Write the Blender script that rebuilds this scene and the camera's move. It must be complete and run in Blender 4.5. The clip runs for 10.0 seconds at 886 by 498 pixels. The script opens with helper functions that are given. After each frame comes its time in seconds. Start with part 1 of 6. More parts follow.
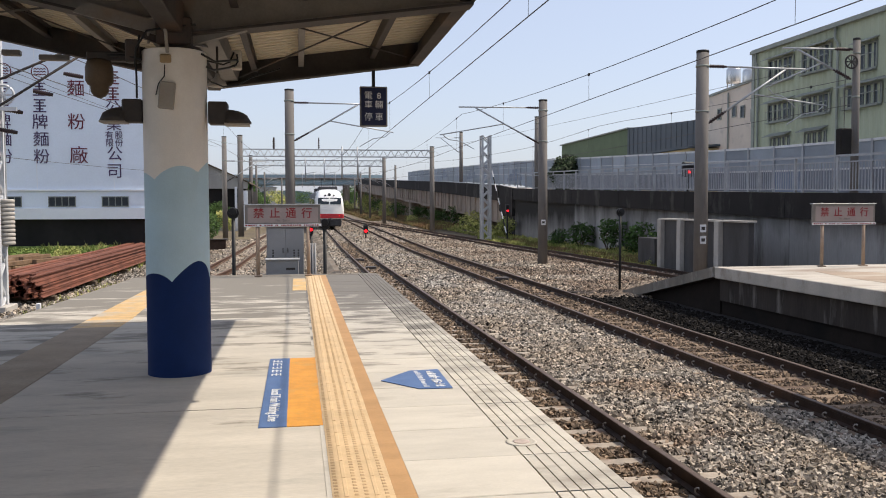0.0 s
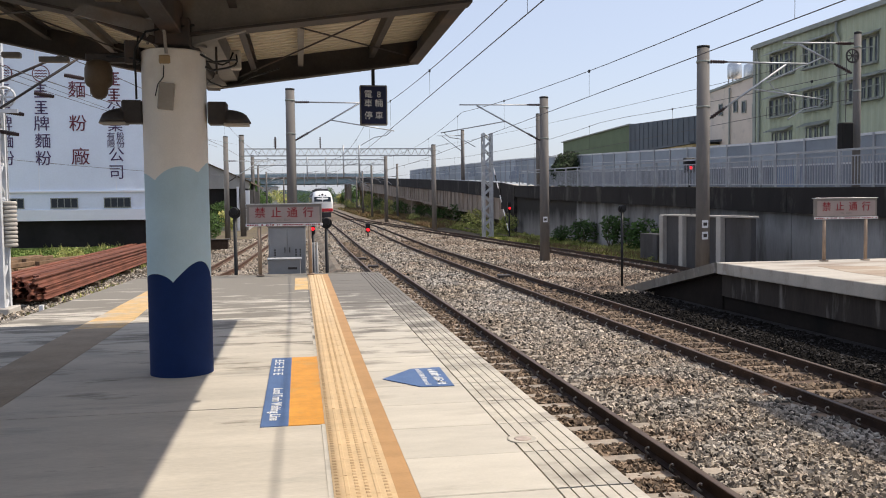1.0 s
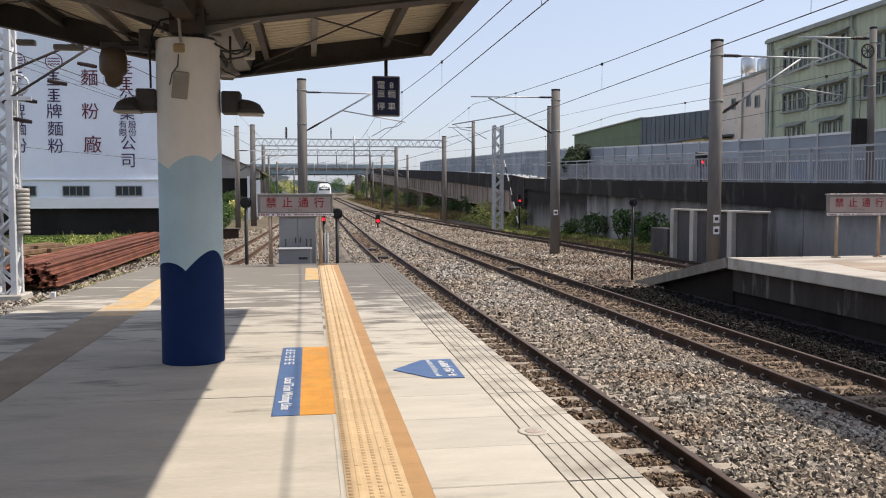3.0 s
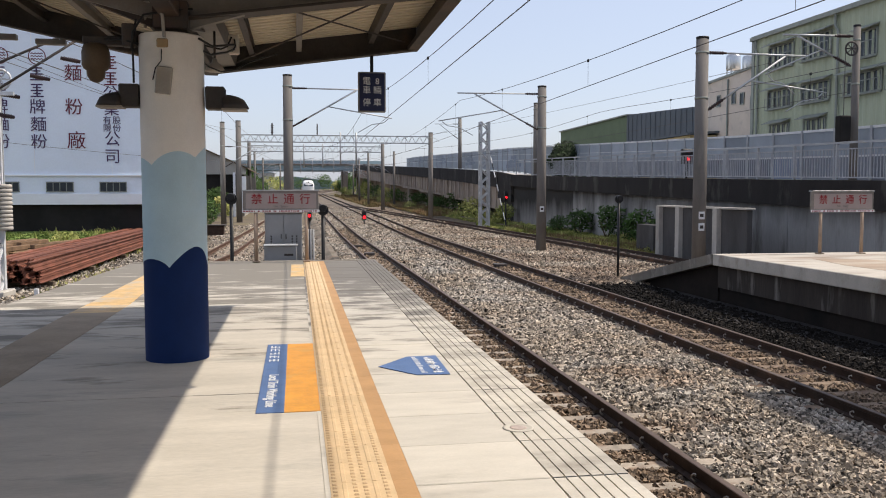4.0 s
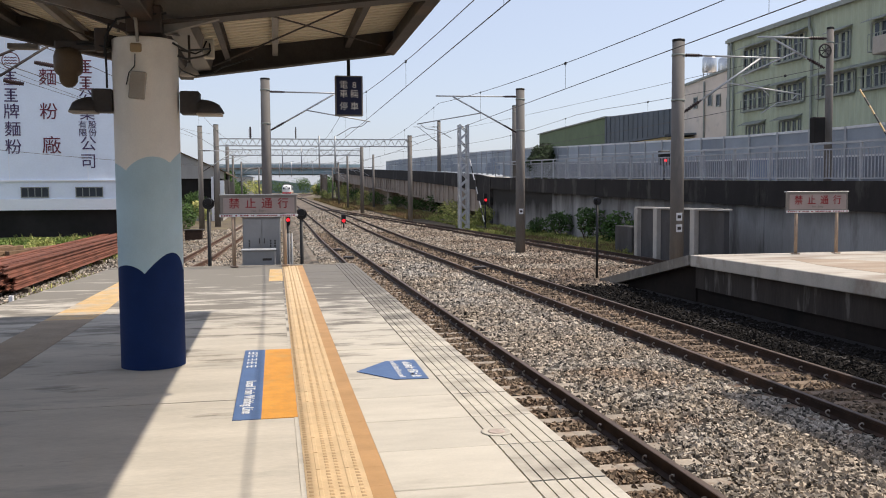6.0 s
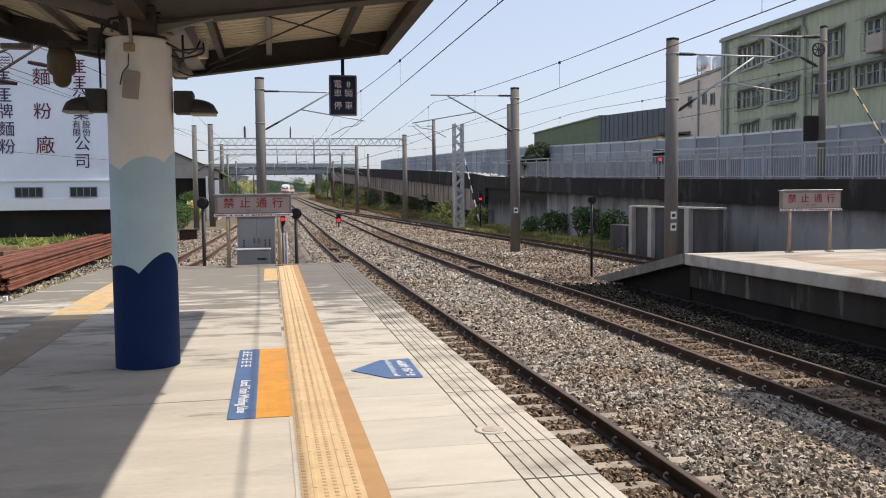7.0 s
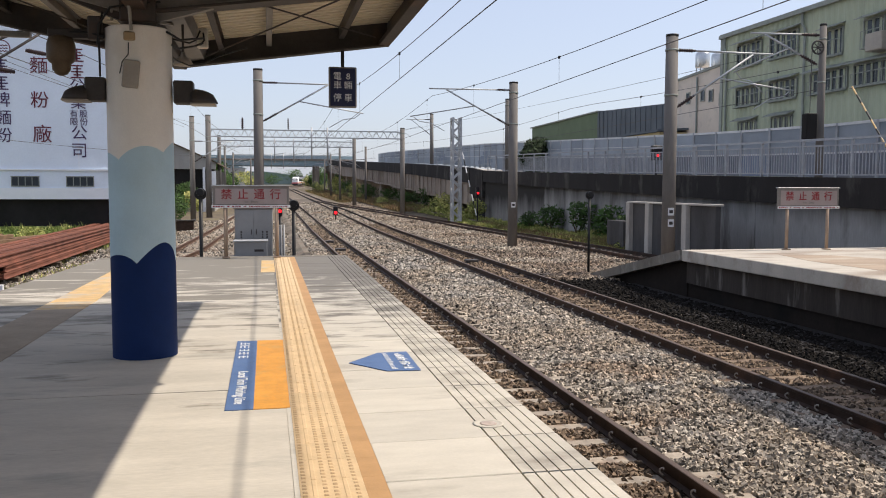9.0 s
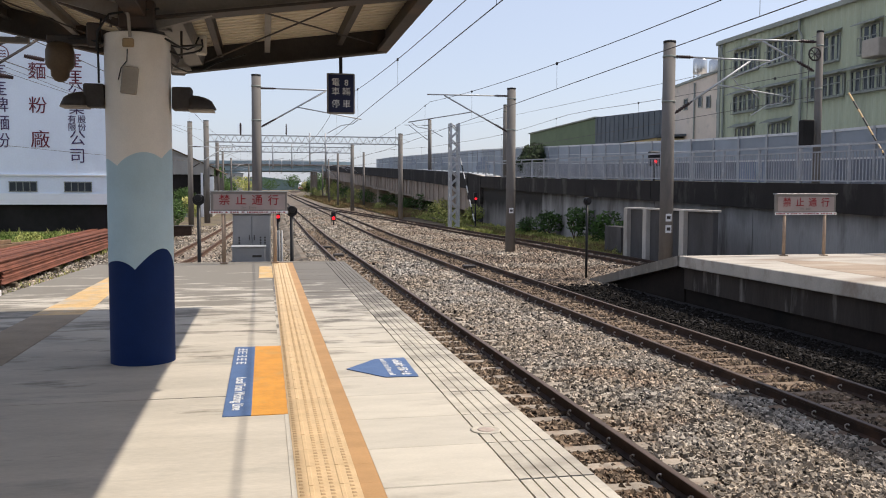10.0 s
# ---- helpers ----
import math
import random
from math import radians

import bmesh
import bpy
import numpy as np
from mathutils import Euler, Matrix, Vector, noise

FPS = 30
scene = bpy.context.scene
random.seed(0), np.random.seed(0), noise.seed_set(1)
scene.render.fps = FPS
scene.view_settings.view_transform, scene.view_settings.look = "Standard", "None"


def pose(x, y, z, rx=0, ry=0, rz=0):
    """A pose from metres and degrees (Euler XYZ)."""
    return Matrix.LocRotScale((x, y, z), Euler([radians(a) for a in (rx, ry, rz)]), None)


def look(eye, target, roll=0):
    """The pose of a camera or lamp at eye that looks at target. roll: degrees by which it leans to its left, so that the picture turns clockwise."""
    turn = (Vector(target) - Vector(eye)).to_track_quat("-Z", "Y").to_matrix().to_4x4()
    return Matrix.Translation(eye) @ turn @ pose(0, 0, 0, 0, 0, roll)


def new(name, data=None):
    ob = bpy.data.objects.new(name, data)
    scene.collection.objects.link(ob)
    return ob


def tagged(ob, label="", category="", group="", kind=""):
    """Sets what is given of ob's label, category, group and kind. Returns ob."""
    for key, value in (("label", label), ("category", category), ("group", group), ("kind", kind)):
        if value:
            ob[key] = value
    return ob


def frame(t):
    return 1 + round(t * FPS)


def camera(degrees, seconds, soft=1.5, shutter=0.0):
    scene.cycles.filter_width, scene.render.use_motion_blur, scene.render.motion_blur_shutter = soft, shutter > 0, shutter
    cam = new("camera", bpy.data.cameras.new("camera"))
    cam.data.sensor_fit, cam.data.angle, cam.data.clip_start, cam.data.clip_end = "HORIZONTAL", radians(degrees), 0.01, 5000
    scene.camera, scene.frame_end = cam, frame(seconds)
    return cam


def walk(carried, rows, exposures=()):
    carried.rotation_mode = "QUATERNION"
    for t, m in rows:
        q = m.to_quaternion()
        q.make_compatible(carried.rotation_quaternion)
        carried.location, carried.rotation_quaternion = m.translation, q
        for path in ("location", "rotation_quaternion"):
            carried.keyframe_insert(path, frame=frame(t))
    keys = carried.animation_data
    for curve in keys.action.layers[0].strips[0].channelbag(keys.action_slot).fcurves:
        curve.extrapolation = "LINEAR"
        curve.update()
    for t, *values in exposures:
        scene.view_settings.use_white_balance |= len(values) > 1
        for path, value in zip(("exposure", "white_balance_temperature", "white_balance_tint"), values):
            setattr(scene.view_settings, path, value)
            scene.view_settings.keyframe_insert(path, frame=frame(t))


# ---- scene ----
cam = camera(54.57, 10.0, soft=1.0)
PATH = [
    (0.0, pose(-0.021, -0.007, 1.496, 87.153, 0.177, -9.627)),
    (0.5, pose(-0.011, -0.012, 1.500, 86.932, 0.128, -9.397)),
    (1.0, pose(-0.004, -0.016, 1.496, 87.023, 0.701, -9.484)),
    (1.5, pose(-0.006, -0.014, 1.495, 86.760, 0.824, -9.536)),
    (2.0, pose(-0.016, -0.003, 1.494, 86.516, 0.391, -9.019)),
    (3.5, pose(-0.027, -0.016, 1.496, 86.439, -0.095, -8.968)),
    (4.0, pose(-0.014, 0.002, 1.494, 86.247, 0.020, -9.717)),
    (4.5, pose(-0.007, 0.011, 1.500, 86.327, 0.127, -10.309)),
    (5.0, pose(-0.002, 0.012, 1.504, 86.473, 0.232, -10.558)),
    (5.5, pose(0.004, 0.012, 1.503, 86.452, 0.266, -10.831)),
    (7.0, pose(0.016, -0.011, 1.503, 86.367, 0.515, -11.396)),
    (7.5, pose(0.010, 0.000, 1.500, 86.243, 0.214, -11.520)),
    (8.0, pose(0.000, 0.000, 1.500, 86.120, 0.000, -11.450)),
    (8.5, pose(-0.001, -0.004, 1.500, 85.974, -0.151, -11.504)),
    (9.0, pose(-0.004, 0.002, 1.498, 85.955, -0.148, -11.590)),
    (9.5, pose(-0.006, -0.007, 1.504, 86.126, -0.137, -11.676)),
    (10.0, pose(-0.006, -0.013, 1.505, 86.324, -0.197, -11.724)),
]
walk(cam, PATH, exposures=[(0.0, 0.22, 6500, 12), (10.0, 0.22, 6500, 12)])

# ---- light: hazy high sun from the right and a little ahead ----
SUN_ELEV, SUN_AZ = 54.0, 88.0     # azimuth in degrees clockwise from +y
world = bpy.data.worlds.new("sky")
scene.world = world
world.use_nodes = True
wt = world.node_tree
sky = wt.nodes.new("ShaderNodeTexSky")
sky.sky_type = 'NISHITA'
sky.sun_disc = False
sky.sun_elevation = radians(SUN_ELEV)
sky.sun_rotation = radians(SUN_AZ)
sky.air_density, sky.dust_density, sky.ozone_density = 1.0, 1.8, 2.0
wt.nodes["Background"].inputs[1].default_value = 0.15
haze = wt.nodes.new("ShaderNodeMix")      # thin even haze over the whole sky
haze.data_type = 'RGBA'
haze.inputs[0].default_value = 0.55
haze.inputs[7].default_value = (4.1, 4.4, 5.2, 1.0)
wt.links.new(sky.outputs[0], haze.inputs[6])
wt.links.new(haze.outputs[2], wt.nodes["Background"].inputs[0])
sun = new("sun", bpy.data.lights.new("sun", 'SUN'))
sun.data.energy, sun.data.angle, sun.data.color = 4.2, radians(0.6), (1.0, 0.91, 0.77)
sx = math.sin(radians(SUN_AZ)) * math.cos(radians(SUN_ELEV))
sy = math.cos(radians(SUN_AZ)) * math.cos(radians(SUN_ELEV))
sun.matrix_world = look((60 * sx, 60 * sy, 60 * math.sin(radians(SUN_ELEV))), (0, 0, 0))


# ---- materials ----
def mat(name, col, rough=0.8, metal=0.0, vary=0.15, scale=3.0, fine=60.0, bump=0.15, col2=None, stain=None,
        stain_amount=0.0, per_object=0.0, emit=None, strength=1.0, stretch=(1, 1, 1), per_island=0.0, stain_scale=0.7, spec=0.3, soot=None, translucent=0.0):
    """Noise-varied surface: broad stains, fine grain, bump; col2 blends in by broad noise.
    soot = (axis, start, full, colour, raggedness): grime that sets in along an axis with a ragged front."""
    m = bpy.data.materials.new(name)
    m.use_nodes = True
    t = m.node_tree
    b = t.nodes["Principled BSDF"]
    b.inputs["Roughness"].default_value = rough
    b.inputs["Metallic"].default_value = metal
    b.inputs["Specular IOR Level"].default_value = spec
    coord = t.nodes.new("ShaderNodeTexCoord")
    geo = t.nodes.new("ShaderNodeNewGeometry")
    mp = t.nodes.new("ShaderNodeMapping")
    mp.inputs["Scale"].default_value = stretch
    t.links.new(geo.outputs["Position"], mp.inputs[0])

    def tex(sc, detail=6.0):
        n = t.nodes.new("ShaderNodeTexNoise")
        n.inputs["Scale"].default_value = sc
        n.inputs["Detail"].default_value = detail
        n.inputs["Roughness"].default_value = 0.65
        t.links.new(mp.outputs[0], n.inputs["Vector"])
        return n

    def ramp(src, lo, hi):
        r = t.nodes.new("ShaderNodeMapRange")
        r.inputs[1].default_value, r.inputs[2].default_value = lo, hi
        t.links.new(src, r.inputs[0])
        return r.outputs[0]

    def mix(kind, fac, a, bb):
        x = t.nodes.new("ShaderNodeMix")
        x.data_type, x.blend_type = 'RGBA', kind
        for sock, val in ((x.inputs[0], fac), (x.inputs[6], a), (x.inputs[7], bb)):
            if isinstance(val, bpy.types.NodeSocket):
                t.links.new(val, sock)
            elif isinstance(val, tuple):
                sock.default_value = (*val, 1.0)
            else:
                sock.default_value = val
        return x.outputs[2]

    broad, grain = tex(scale), tex(fine, 3.0)
    c = col
    if col2:
        c = mix('MIX', ramp(broad.outputs[0], 0.38, 0.62), col, col2)
    dark, light = tuple(max(v * (1 - vary * 1.6), 0) for v in (1, 1, 1)), tuple(min(1 + vary, 2) for v in (1, 1, 1))
    shade = mix('MIX', ramp(broad.outputs[0], 0.3, 0.7), dark, light)
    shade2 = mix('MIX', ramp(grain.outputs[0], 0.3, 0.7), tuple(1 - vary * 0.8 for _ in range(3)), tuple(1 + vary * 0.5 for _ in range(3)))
    c = mix('MULTIPLY', 1.0, c, shade)
    c = mix('MULTIPLY', 1.0, c, shade2)
    if stain:
        st = tex(stain_scale, 8.0)
        c = mix('MIX', ramp(st.outputs[0], 0.62 - stain_amount * 0.3, 0.75 - stain_amount * 0.2), c, stain)
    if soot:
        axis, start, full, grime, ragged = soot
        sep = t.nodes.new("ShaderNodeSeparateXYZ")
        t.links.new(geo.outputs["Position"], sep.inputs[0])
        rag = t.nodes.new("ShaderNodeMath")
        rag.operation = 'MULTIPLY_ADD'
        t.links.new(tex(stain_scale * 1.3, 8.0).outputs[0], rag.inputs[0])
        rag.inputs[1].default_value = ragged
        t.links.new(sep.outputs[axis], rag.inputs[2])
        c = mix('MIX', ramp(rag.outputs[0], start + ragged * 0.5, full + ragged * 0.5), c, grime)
    if per_object or per_island:
        if per_object:
            rnd = t.nodes.new("ShaderNodeObjectInfo").outputs["Random"]
        else:
            rnd = geo.outputs["Random Per Island"]
        k = per_object or per_island
        c = mix('MULTIPLY', 1.0, c, mix('MIX', rnd, (1 - k, 1 - k, 1 - k), (1 + k, 1 + k * 0.95, 1 + k * 0.85)))
    t.links.new(c, b.inputs["Base Color"])
    rr = t.nodes.new("ShaderNodeMapRange")
    rr.inputs[3].default_value, rr.inputs[4].default_value = max(rough - 0.12, 0.05), min(rough + 0.1, 1.0)
    t.links.new(grain.outputs[0], rr.inputs[0])
    t.links.new(rr.outputs[0], b.inputs["Roughness"])
    if bump:
        bp = t.nodes.new("ShaderNodeBump")
        bp.inputs["Strength"].default_value = bump
        bp.inputs["Distance"].default_value = 0.01
        t.links.new(grain.outputs[0], bp.inputs["Height"])
        t.links.new(bp.outputs[0], b.inputs["Normal"])
    if emit:
        b.inputs["Emission Color"].default_value = (*emit, 1)
        b.inputs["Emission Strength"].default_value = strength
    if translucent:
        tr = t.nodes.new("ShaderNodeBsdfTranslucent")
        t.links.new(c, tr.inputs["Color"])
        ms = t.nodes.new("ShaderNodeMixShader")
        ms.inputs[0].default_value = translucent
        t.links.new(b.outputs[0], ms.inputs[1])
        t.links.new(tr.outputs[0], ms.inputs[2])
        t.links.new(ms.outputs[0], t.nodes["Material Output"].inputs["Surface"])
    return m


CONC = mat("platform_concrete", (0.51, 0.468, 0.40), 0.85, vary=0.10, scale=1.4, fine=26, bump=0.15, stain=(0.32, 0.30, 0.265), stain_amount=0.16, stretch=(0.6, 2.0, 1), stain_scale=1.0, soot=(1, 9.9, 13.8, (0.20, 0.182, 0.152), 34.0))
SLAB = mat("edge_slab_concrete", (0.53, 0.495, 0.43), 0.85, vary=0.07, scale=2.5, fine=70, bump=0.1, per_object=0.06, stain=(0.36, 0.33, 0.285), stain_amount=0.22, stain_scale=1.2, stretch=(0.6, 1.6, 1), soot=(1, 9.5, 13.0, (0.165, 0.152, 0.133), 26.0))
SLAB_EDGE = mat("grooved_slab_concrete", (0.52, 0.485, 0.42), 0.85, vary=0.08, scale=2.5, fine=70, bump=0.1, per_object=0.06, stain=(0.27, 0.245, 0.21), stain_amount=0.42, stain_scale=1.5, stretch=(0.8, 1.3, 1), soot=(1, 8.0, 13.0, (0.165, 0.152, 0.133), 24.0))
CONC_DIRTY = mat("soot_stained_concrete", (0.215, 0.19, 0.155), 0.85, vary=0.2, scale=0.9, fine=35, bump=0.15, stain=(0.40, 0.37, 0.33), stain_amount=0.32, stretch=(0.6, 2.2, 1))
CONC_PLAIN = mat("pale_weathered_concrete", (0.46, 0.43, 0.385), 0.85, vary=0.12, scale=2.0, fine=30, bump=0.15, stain=(0.28, 0.25, 0.22), stain_amount=0.3, stretch=(1, 1, 0.4))
JOINT = mat("joint_dirt_flank_shade", (0.10, 0.09, 0.08), 0.95, vary=0.2, scale=8)
YELLOW = mat("tactile_yellow", (0.60, 0.435, 0.255), 0.75, vary=0.09, scale=4, fine=80, per_object=0.05, stain=(0.50, 0.36, 0.21), stain_amount=0.2)
STUD = mat("worn_tactile_stud", (0.52, 0.365, 0.205), 0.75, vary=0.15, scale=5, fine=60)
BROWN = mat("tactile_brown", (0.44, 0.26, 0.12), 0.75, vary=0.08, scale=4, fine=80, per_object=0.05)
PAINT_Y = mat("floor_paint_yellow", (0.62, 0.41, 0.18), 0.6, vary=0.18, scale=3, fine=40, stain=(0.42, 0.38, 0.31), stain_amount=0.42, stretch=(1.4, 1.6, 1), stain_scale=1.2)
# Brown tone puts the canopy's shade into the yellow band's colour.
BAND_SHADED = mat("shade_browned_tactile", (0.33, 0.265, 0.195), 0.85, vary=0.15, scale=2, fine=30, stain=(0.34, 0.27, 0.19), stain_amount=0.4)
ORANGE = mat("floor_sticker_orange", (0.66, 0.30, 0.04), 0.55, vary=0.12, scale=5, fine=60, stain=(0.5, 0.28, 0.08), stain_amount=0.25, stain_scale=3)
BLUE = mat("floor_sticker_blue", (0.085, 0.15, 0.31), 0.55, vary=0.10, scale=5, fine=60)
WHITE = mat("white_marking", (0.72, 0.72, 0.72), 0.6, vary=0.06)
COL_CREAM = mat("column_cream_paint", (0.80, 0.745, 0.665), 0.6, vary=0.06, scale=2, fine=90, bump=0.12, stain=(0.66, 0.59, 0.51), stain_amount=0.15)
COL_SKY = mat("column_pale_blue_paint", (0.45, 0.60, 0.66), 0.6, vary=0.06, scale=2, fine=90, bump=0.12)
COL_NAVY = mat("column_navy_paint", (0.009, 0.026, 0.098), 0.7, spec=0.12, vary=0.10, scale=2, fine=90, bump=0.12)
STEEL_DK = mat("canopy_steel_dark", (0.058, 0.05, 0.046), 0.6, vary=0.2, scale=3, fine=50, stain=(0.11, 0.07, 0.05), stain_amount=0.25)
STEEL_GR = mat("canopy_steel_grey", (0.21, 0.195, 0.18), 0.55, vary=0.12, scale=3, fine=50, stain=(0.2, 0.14, 0.1), stain_amount=0.15)
ROOF_SHEET = mat("roof_sheet_cream", (0.62, 0.55, 0.42), 0.5, vary=0.08, scale=2, fine=40)
BLACK = mat("black_paint", (0.015, 0.015, 0.016), 0.5, vary=0.2)
CABLE = mat("cable_black", (0.02, 0.02, 0.02), 0.6, vary=0.1)
GREYBOX = mat("grey_plastic", (0.36, 0.32, 0.27), 0.55, vary=0.08)
OCHRE = mat("aged_yellow_plastic", (0.40, 0.28, 0.15), 0.6, vary=0.1)
RAIL = mat("rusty_rail_steel", (0.050, 0.029, 0.020), 0.7, metal=0.1, vary=0.25, scale=6, fine=80, stain=(0.12, 0.06, 0.035), stain_amount=0.3)
RAIL_RUST = mat("idle_rust_rail", (0.10, 0.054, 0.035), 0.85, vary=0.25, scale=5, fine=60, stain=(0.07, 0.038, 0.026), stain_amount=0.3)
RAILTOP = mat("worn_rail_head", (0.10, 0.068, 0.05), 0.55, metal=0.0, vary=0.15, scale=6)
SLEEPER = mat("concrete_sleeper", (0.34, 0.29, 0.235), 0.9, vary=0.15, scale=6, fine=70, per_object=0.15, stain=(0.2, 0.13, 0.09), stain_amount=0.35, stain_scale=2.5)
SLEEPER_R = mat("rust_browned_sleeper", (0.21, 0.155, 0.11), 0.9, vary=0.2, scale=5, fine=70, per_object=0.2, stain=(0.09, 0.055, 0.04), stain_amount=0.45, stain_scale=2.0)
CLIPM = mat("rail_clip_steel", (0.42, 0.38, 0.34), 0.5, metal=0.2, vary=0.2)
BED = mat("ballast_bed", (0.19, 0.16, 0.125), 0.95, vary=0.55, scale=0.5, fine=13, bump=1.0, stain=(0.20, 0.13, 0.09), stain_amount=0.35)
STONE = mat("ballast_stone", (0.335, 0.280, 0.222), 0.9, vary=0.14, scale=0.5, fine=60, bump=0.2, per_island=0.92, col2=(0.29, 0.268, 0.240), stain=(0.24, 0.16, 0.105), stain_amount=0.2, stain_scale=0.35)
STONE_IN = mat("brake_dust_ballast", (0.225, 0.168, 0.120), 0.9, vary=0.2, scale=0.6, fine=60, bump=0.2, per_island=0.85, col2=(0.165, 0.122, 0.088))
STONE_BR = mat("rust_brown_ballast", (0.27, 0.205, 0.155), 0.9, vary=0.2, scale=0.4, fine=60, bump=0.2, per_island=0.85, col2=(0.33, 0.29, 0.24))
STONE_DK = mat("near_black_ballast_stone", (0.013, 0.0112, 0.010), 0.9, vary=0.2, scale=0.8, fine=60, bump=0.2, per_island=0.6, spec=0.12)
DIRT = mat("dry_soil", (0.20, 0.155, 0.11), 0.95, vary=0.4, scale=0.35, fine=11, bump=0.6, col2=(0.13, 0.11, 0.06))
GRASS = mat("grass_green", (0.22, 0.28, 0.06), 0.9, vary=0.25, scale=0.6, fine=8, per_island=0.4, col2=(0.48, 0.45, 0.17))
DRY = mat("dry_grass", (0.32, 0.20, 0.11), 0.9, vary=0.3, scale=0.4, fine=8, per_island=0.4, col2=(0.14, 0.14, 0.05))
LEAF = mat("bush_leaf", (0.05, 0.10, 0.02), 0.8, vary=0.3, scale=0.8, fine=8, per_island=0.45)
BANK_G = mat("bank_grass", (0.15, 0.235, 0.055), 0.9, vary=0.25, scale=0.5, fine=8, per_island=0.4, col2=(0.25, 0.29, 0.09))
LEAF_DK = mat("dark_bush_leaf", (0.02, 0.038, 0.012), 0.8, vary=0.3, scale=0.8, fine=8, per_island=0.6)
BARK = mat("bark", (0.12, 0.09, 0.06), 0.9, vary=0.3, fine=20)
POLEC = mat("concrete_pole", (0.165, 0.152, 0.140), 0.85, vary=0.1, scale=1.5, fine=50, stain=(0.25, 0.22, 0.19), stain_amount=0.3, stretch=(1, 1, 0.25))
GALV = mat("galvanised_steel", (0.45, 0.46, 0.47), 0.5, metal=0.3, vary=0.1, scale=3)
GALV_W = mat("pale_galvanised_steel", (0.62, 0.63, 0.64), 0.5, metal=0.1, vary=0.08, scale=3)
RAILING = mat("railing_grey_steel", (0.37, 0.385, 0.41), 0.5, metal=0.1, vary=0.12, scale=2)
INSUL = mat("brown_insulator", (0.045, 0.026, 0.024), 0.35, vary=0.1)
WIRE = mat("catenary_wire", (0.10, 0.09, 0.085), 0.6, metal=0.3, vary=0.1)
WALLC = mat("retaining_wall_concrete", (0.31, 0.305, 0.30), 0.9, vary=0.12, scale=0.5, fine=20, bump=0.3, stain=(0.10, 0.092, 0.085), stain_amount=0.28, stretch=(0.8, 0.8, 0.16), stain_scale=0.9, soot=(2, 0.35, 1.75, (0.028, 0.025, 0.023), 2.2))
WALL_BLACK = mat("blackened_wall_concrete", (0.25, 0.24, 0.235), 0.9, vary=0.12, scale=0.5, fine=20, bump=0.3, stain=(0.08, 0.072, 0.066), stain_amount=0.35, stretch=(0.8, 0.8, 0.16), stain_scale=0.9, soot=(2, -0.5, 0.9, (0.026, 0.024, 0.022), 2.4))
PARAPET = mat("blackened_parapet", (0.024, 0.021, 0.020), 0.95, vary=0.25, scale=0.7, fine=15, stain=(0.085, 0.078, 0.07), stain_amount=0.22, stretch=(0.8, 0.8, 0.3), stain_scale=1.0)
# Flank tones hold the shade of the sunless face; pale drip streaks are stain.
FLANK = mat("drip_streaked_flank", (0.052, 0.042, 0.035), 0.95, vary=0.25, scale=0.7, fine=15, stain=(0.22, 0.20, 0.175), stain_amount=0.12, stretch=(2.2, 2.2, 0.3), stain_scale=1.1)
FLANK_LOW = mat("shade_dark_flank", (0.023, 0.018, 0.015), 0.95, vary=0.25, scale=0.6, fine=15, stain=(0.012, 0.011, 0.010), stain_amount=0.4, stain_scale=0.8, spec=0.12)
DECK_BROWN = mat("brown_deck_concrete", (0.36, 0.28, 0.21), 0.85, vary=0.14, scale=0.8, fine=30, stain=(0.46, 0.40, 0.32), stain_amount=0.4, stretch=(0.6, 1.6, 1), stain_scale=0.7)
DECK = mat("weathered_deck_concrete", (0.47, 0.43, 0.37), 0.85, vary=0.12, scale=0.9, fine=30, bump=0.15, stain=(0.24, 0.18, 0.135), stain_amount=0.42, stretch=(0.5, 1.6, 1), stain_scale=0.6)
GIRDER = mat("weathered_girder_concrete", (0.36, 0.30, 0.25), 0.9, vary=0.15, scale=0.4, fine=12, stain=(0.16, 0.12, 0.09), stain_amount=0.45, stretch=(1, 1, 0.2))
ENC = mat("weathered_dark_panel", (0.085, 0.082, 0.082), 0.9, vary=0.15, scale=0.8, fine=20, bump=0.3, stain=(0.05, 0.046, 0.044), stain_amount=0.4, stretch=(1, 1, 0.4))
PANEL_N = mat("noise_barrier_panel", (0.34, 0.385, 0.45), 0.35, vary=0.10, scale=0.6, per_object=0.15, translucent=0.45)
PANEL_L = mat("noise_barrier_lower_panel", (0.19, 0.21, 0.25), 0.4, vary=0.12, scale=0.6, per_object=0.2, translucent=0.2)
PANEL_D = mat("noise_barrier_blue_panel", (0.17, 0.21, 0.29), 0.35, vary=0.1, scale=0.6)
FACT = mat("factory_white_cladding", (0.79, 0.865, 0.95), 0.6, vary=0.04, scale=0.3, fine=10, bump=0.05, stain=(0.68, 0.75, 0.83), stain_amount=0.2, stain_scale=0.2)
FACT_B = mat("factory_band_white", (0.86, 0.88, 0.90), 0.6, vary=0.05, scale=0.4)
FACT_D = mat("factory_base_black", (0.02, 0.018, 0.017), 0.9, vary=0.3, scale=0.6)
INK = mat("sign_letter_indigo", (0.08, 0.05, 0.12), 0.7, vary=0.1)
INKR = mat("sign_letter_maroon", (0.15, 0.03, 0.05), 0.7, vary=0.1)
GLASS_DK = mat("dark_window_glass", (0.03, 0.04, 0.05), 0.12, vary=0.15, scale=1.5)
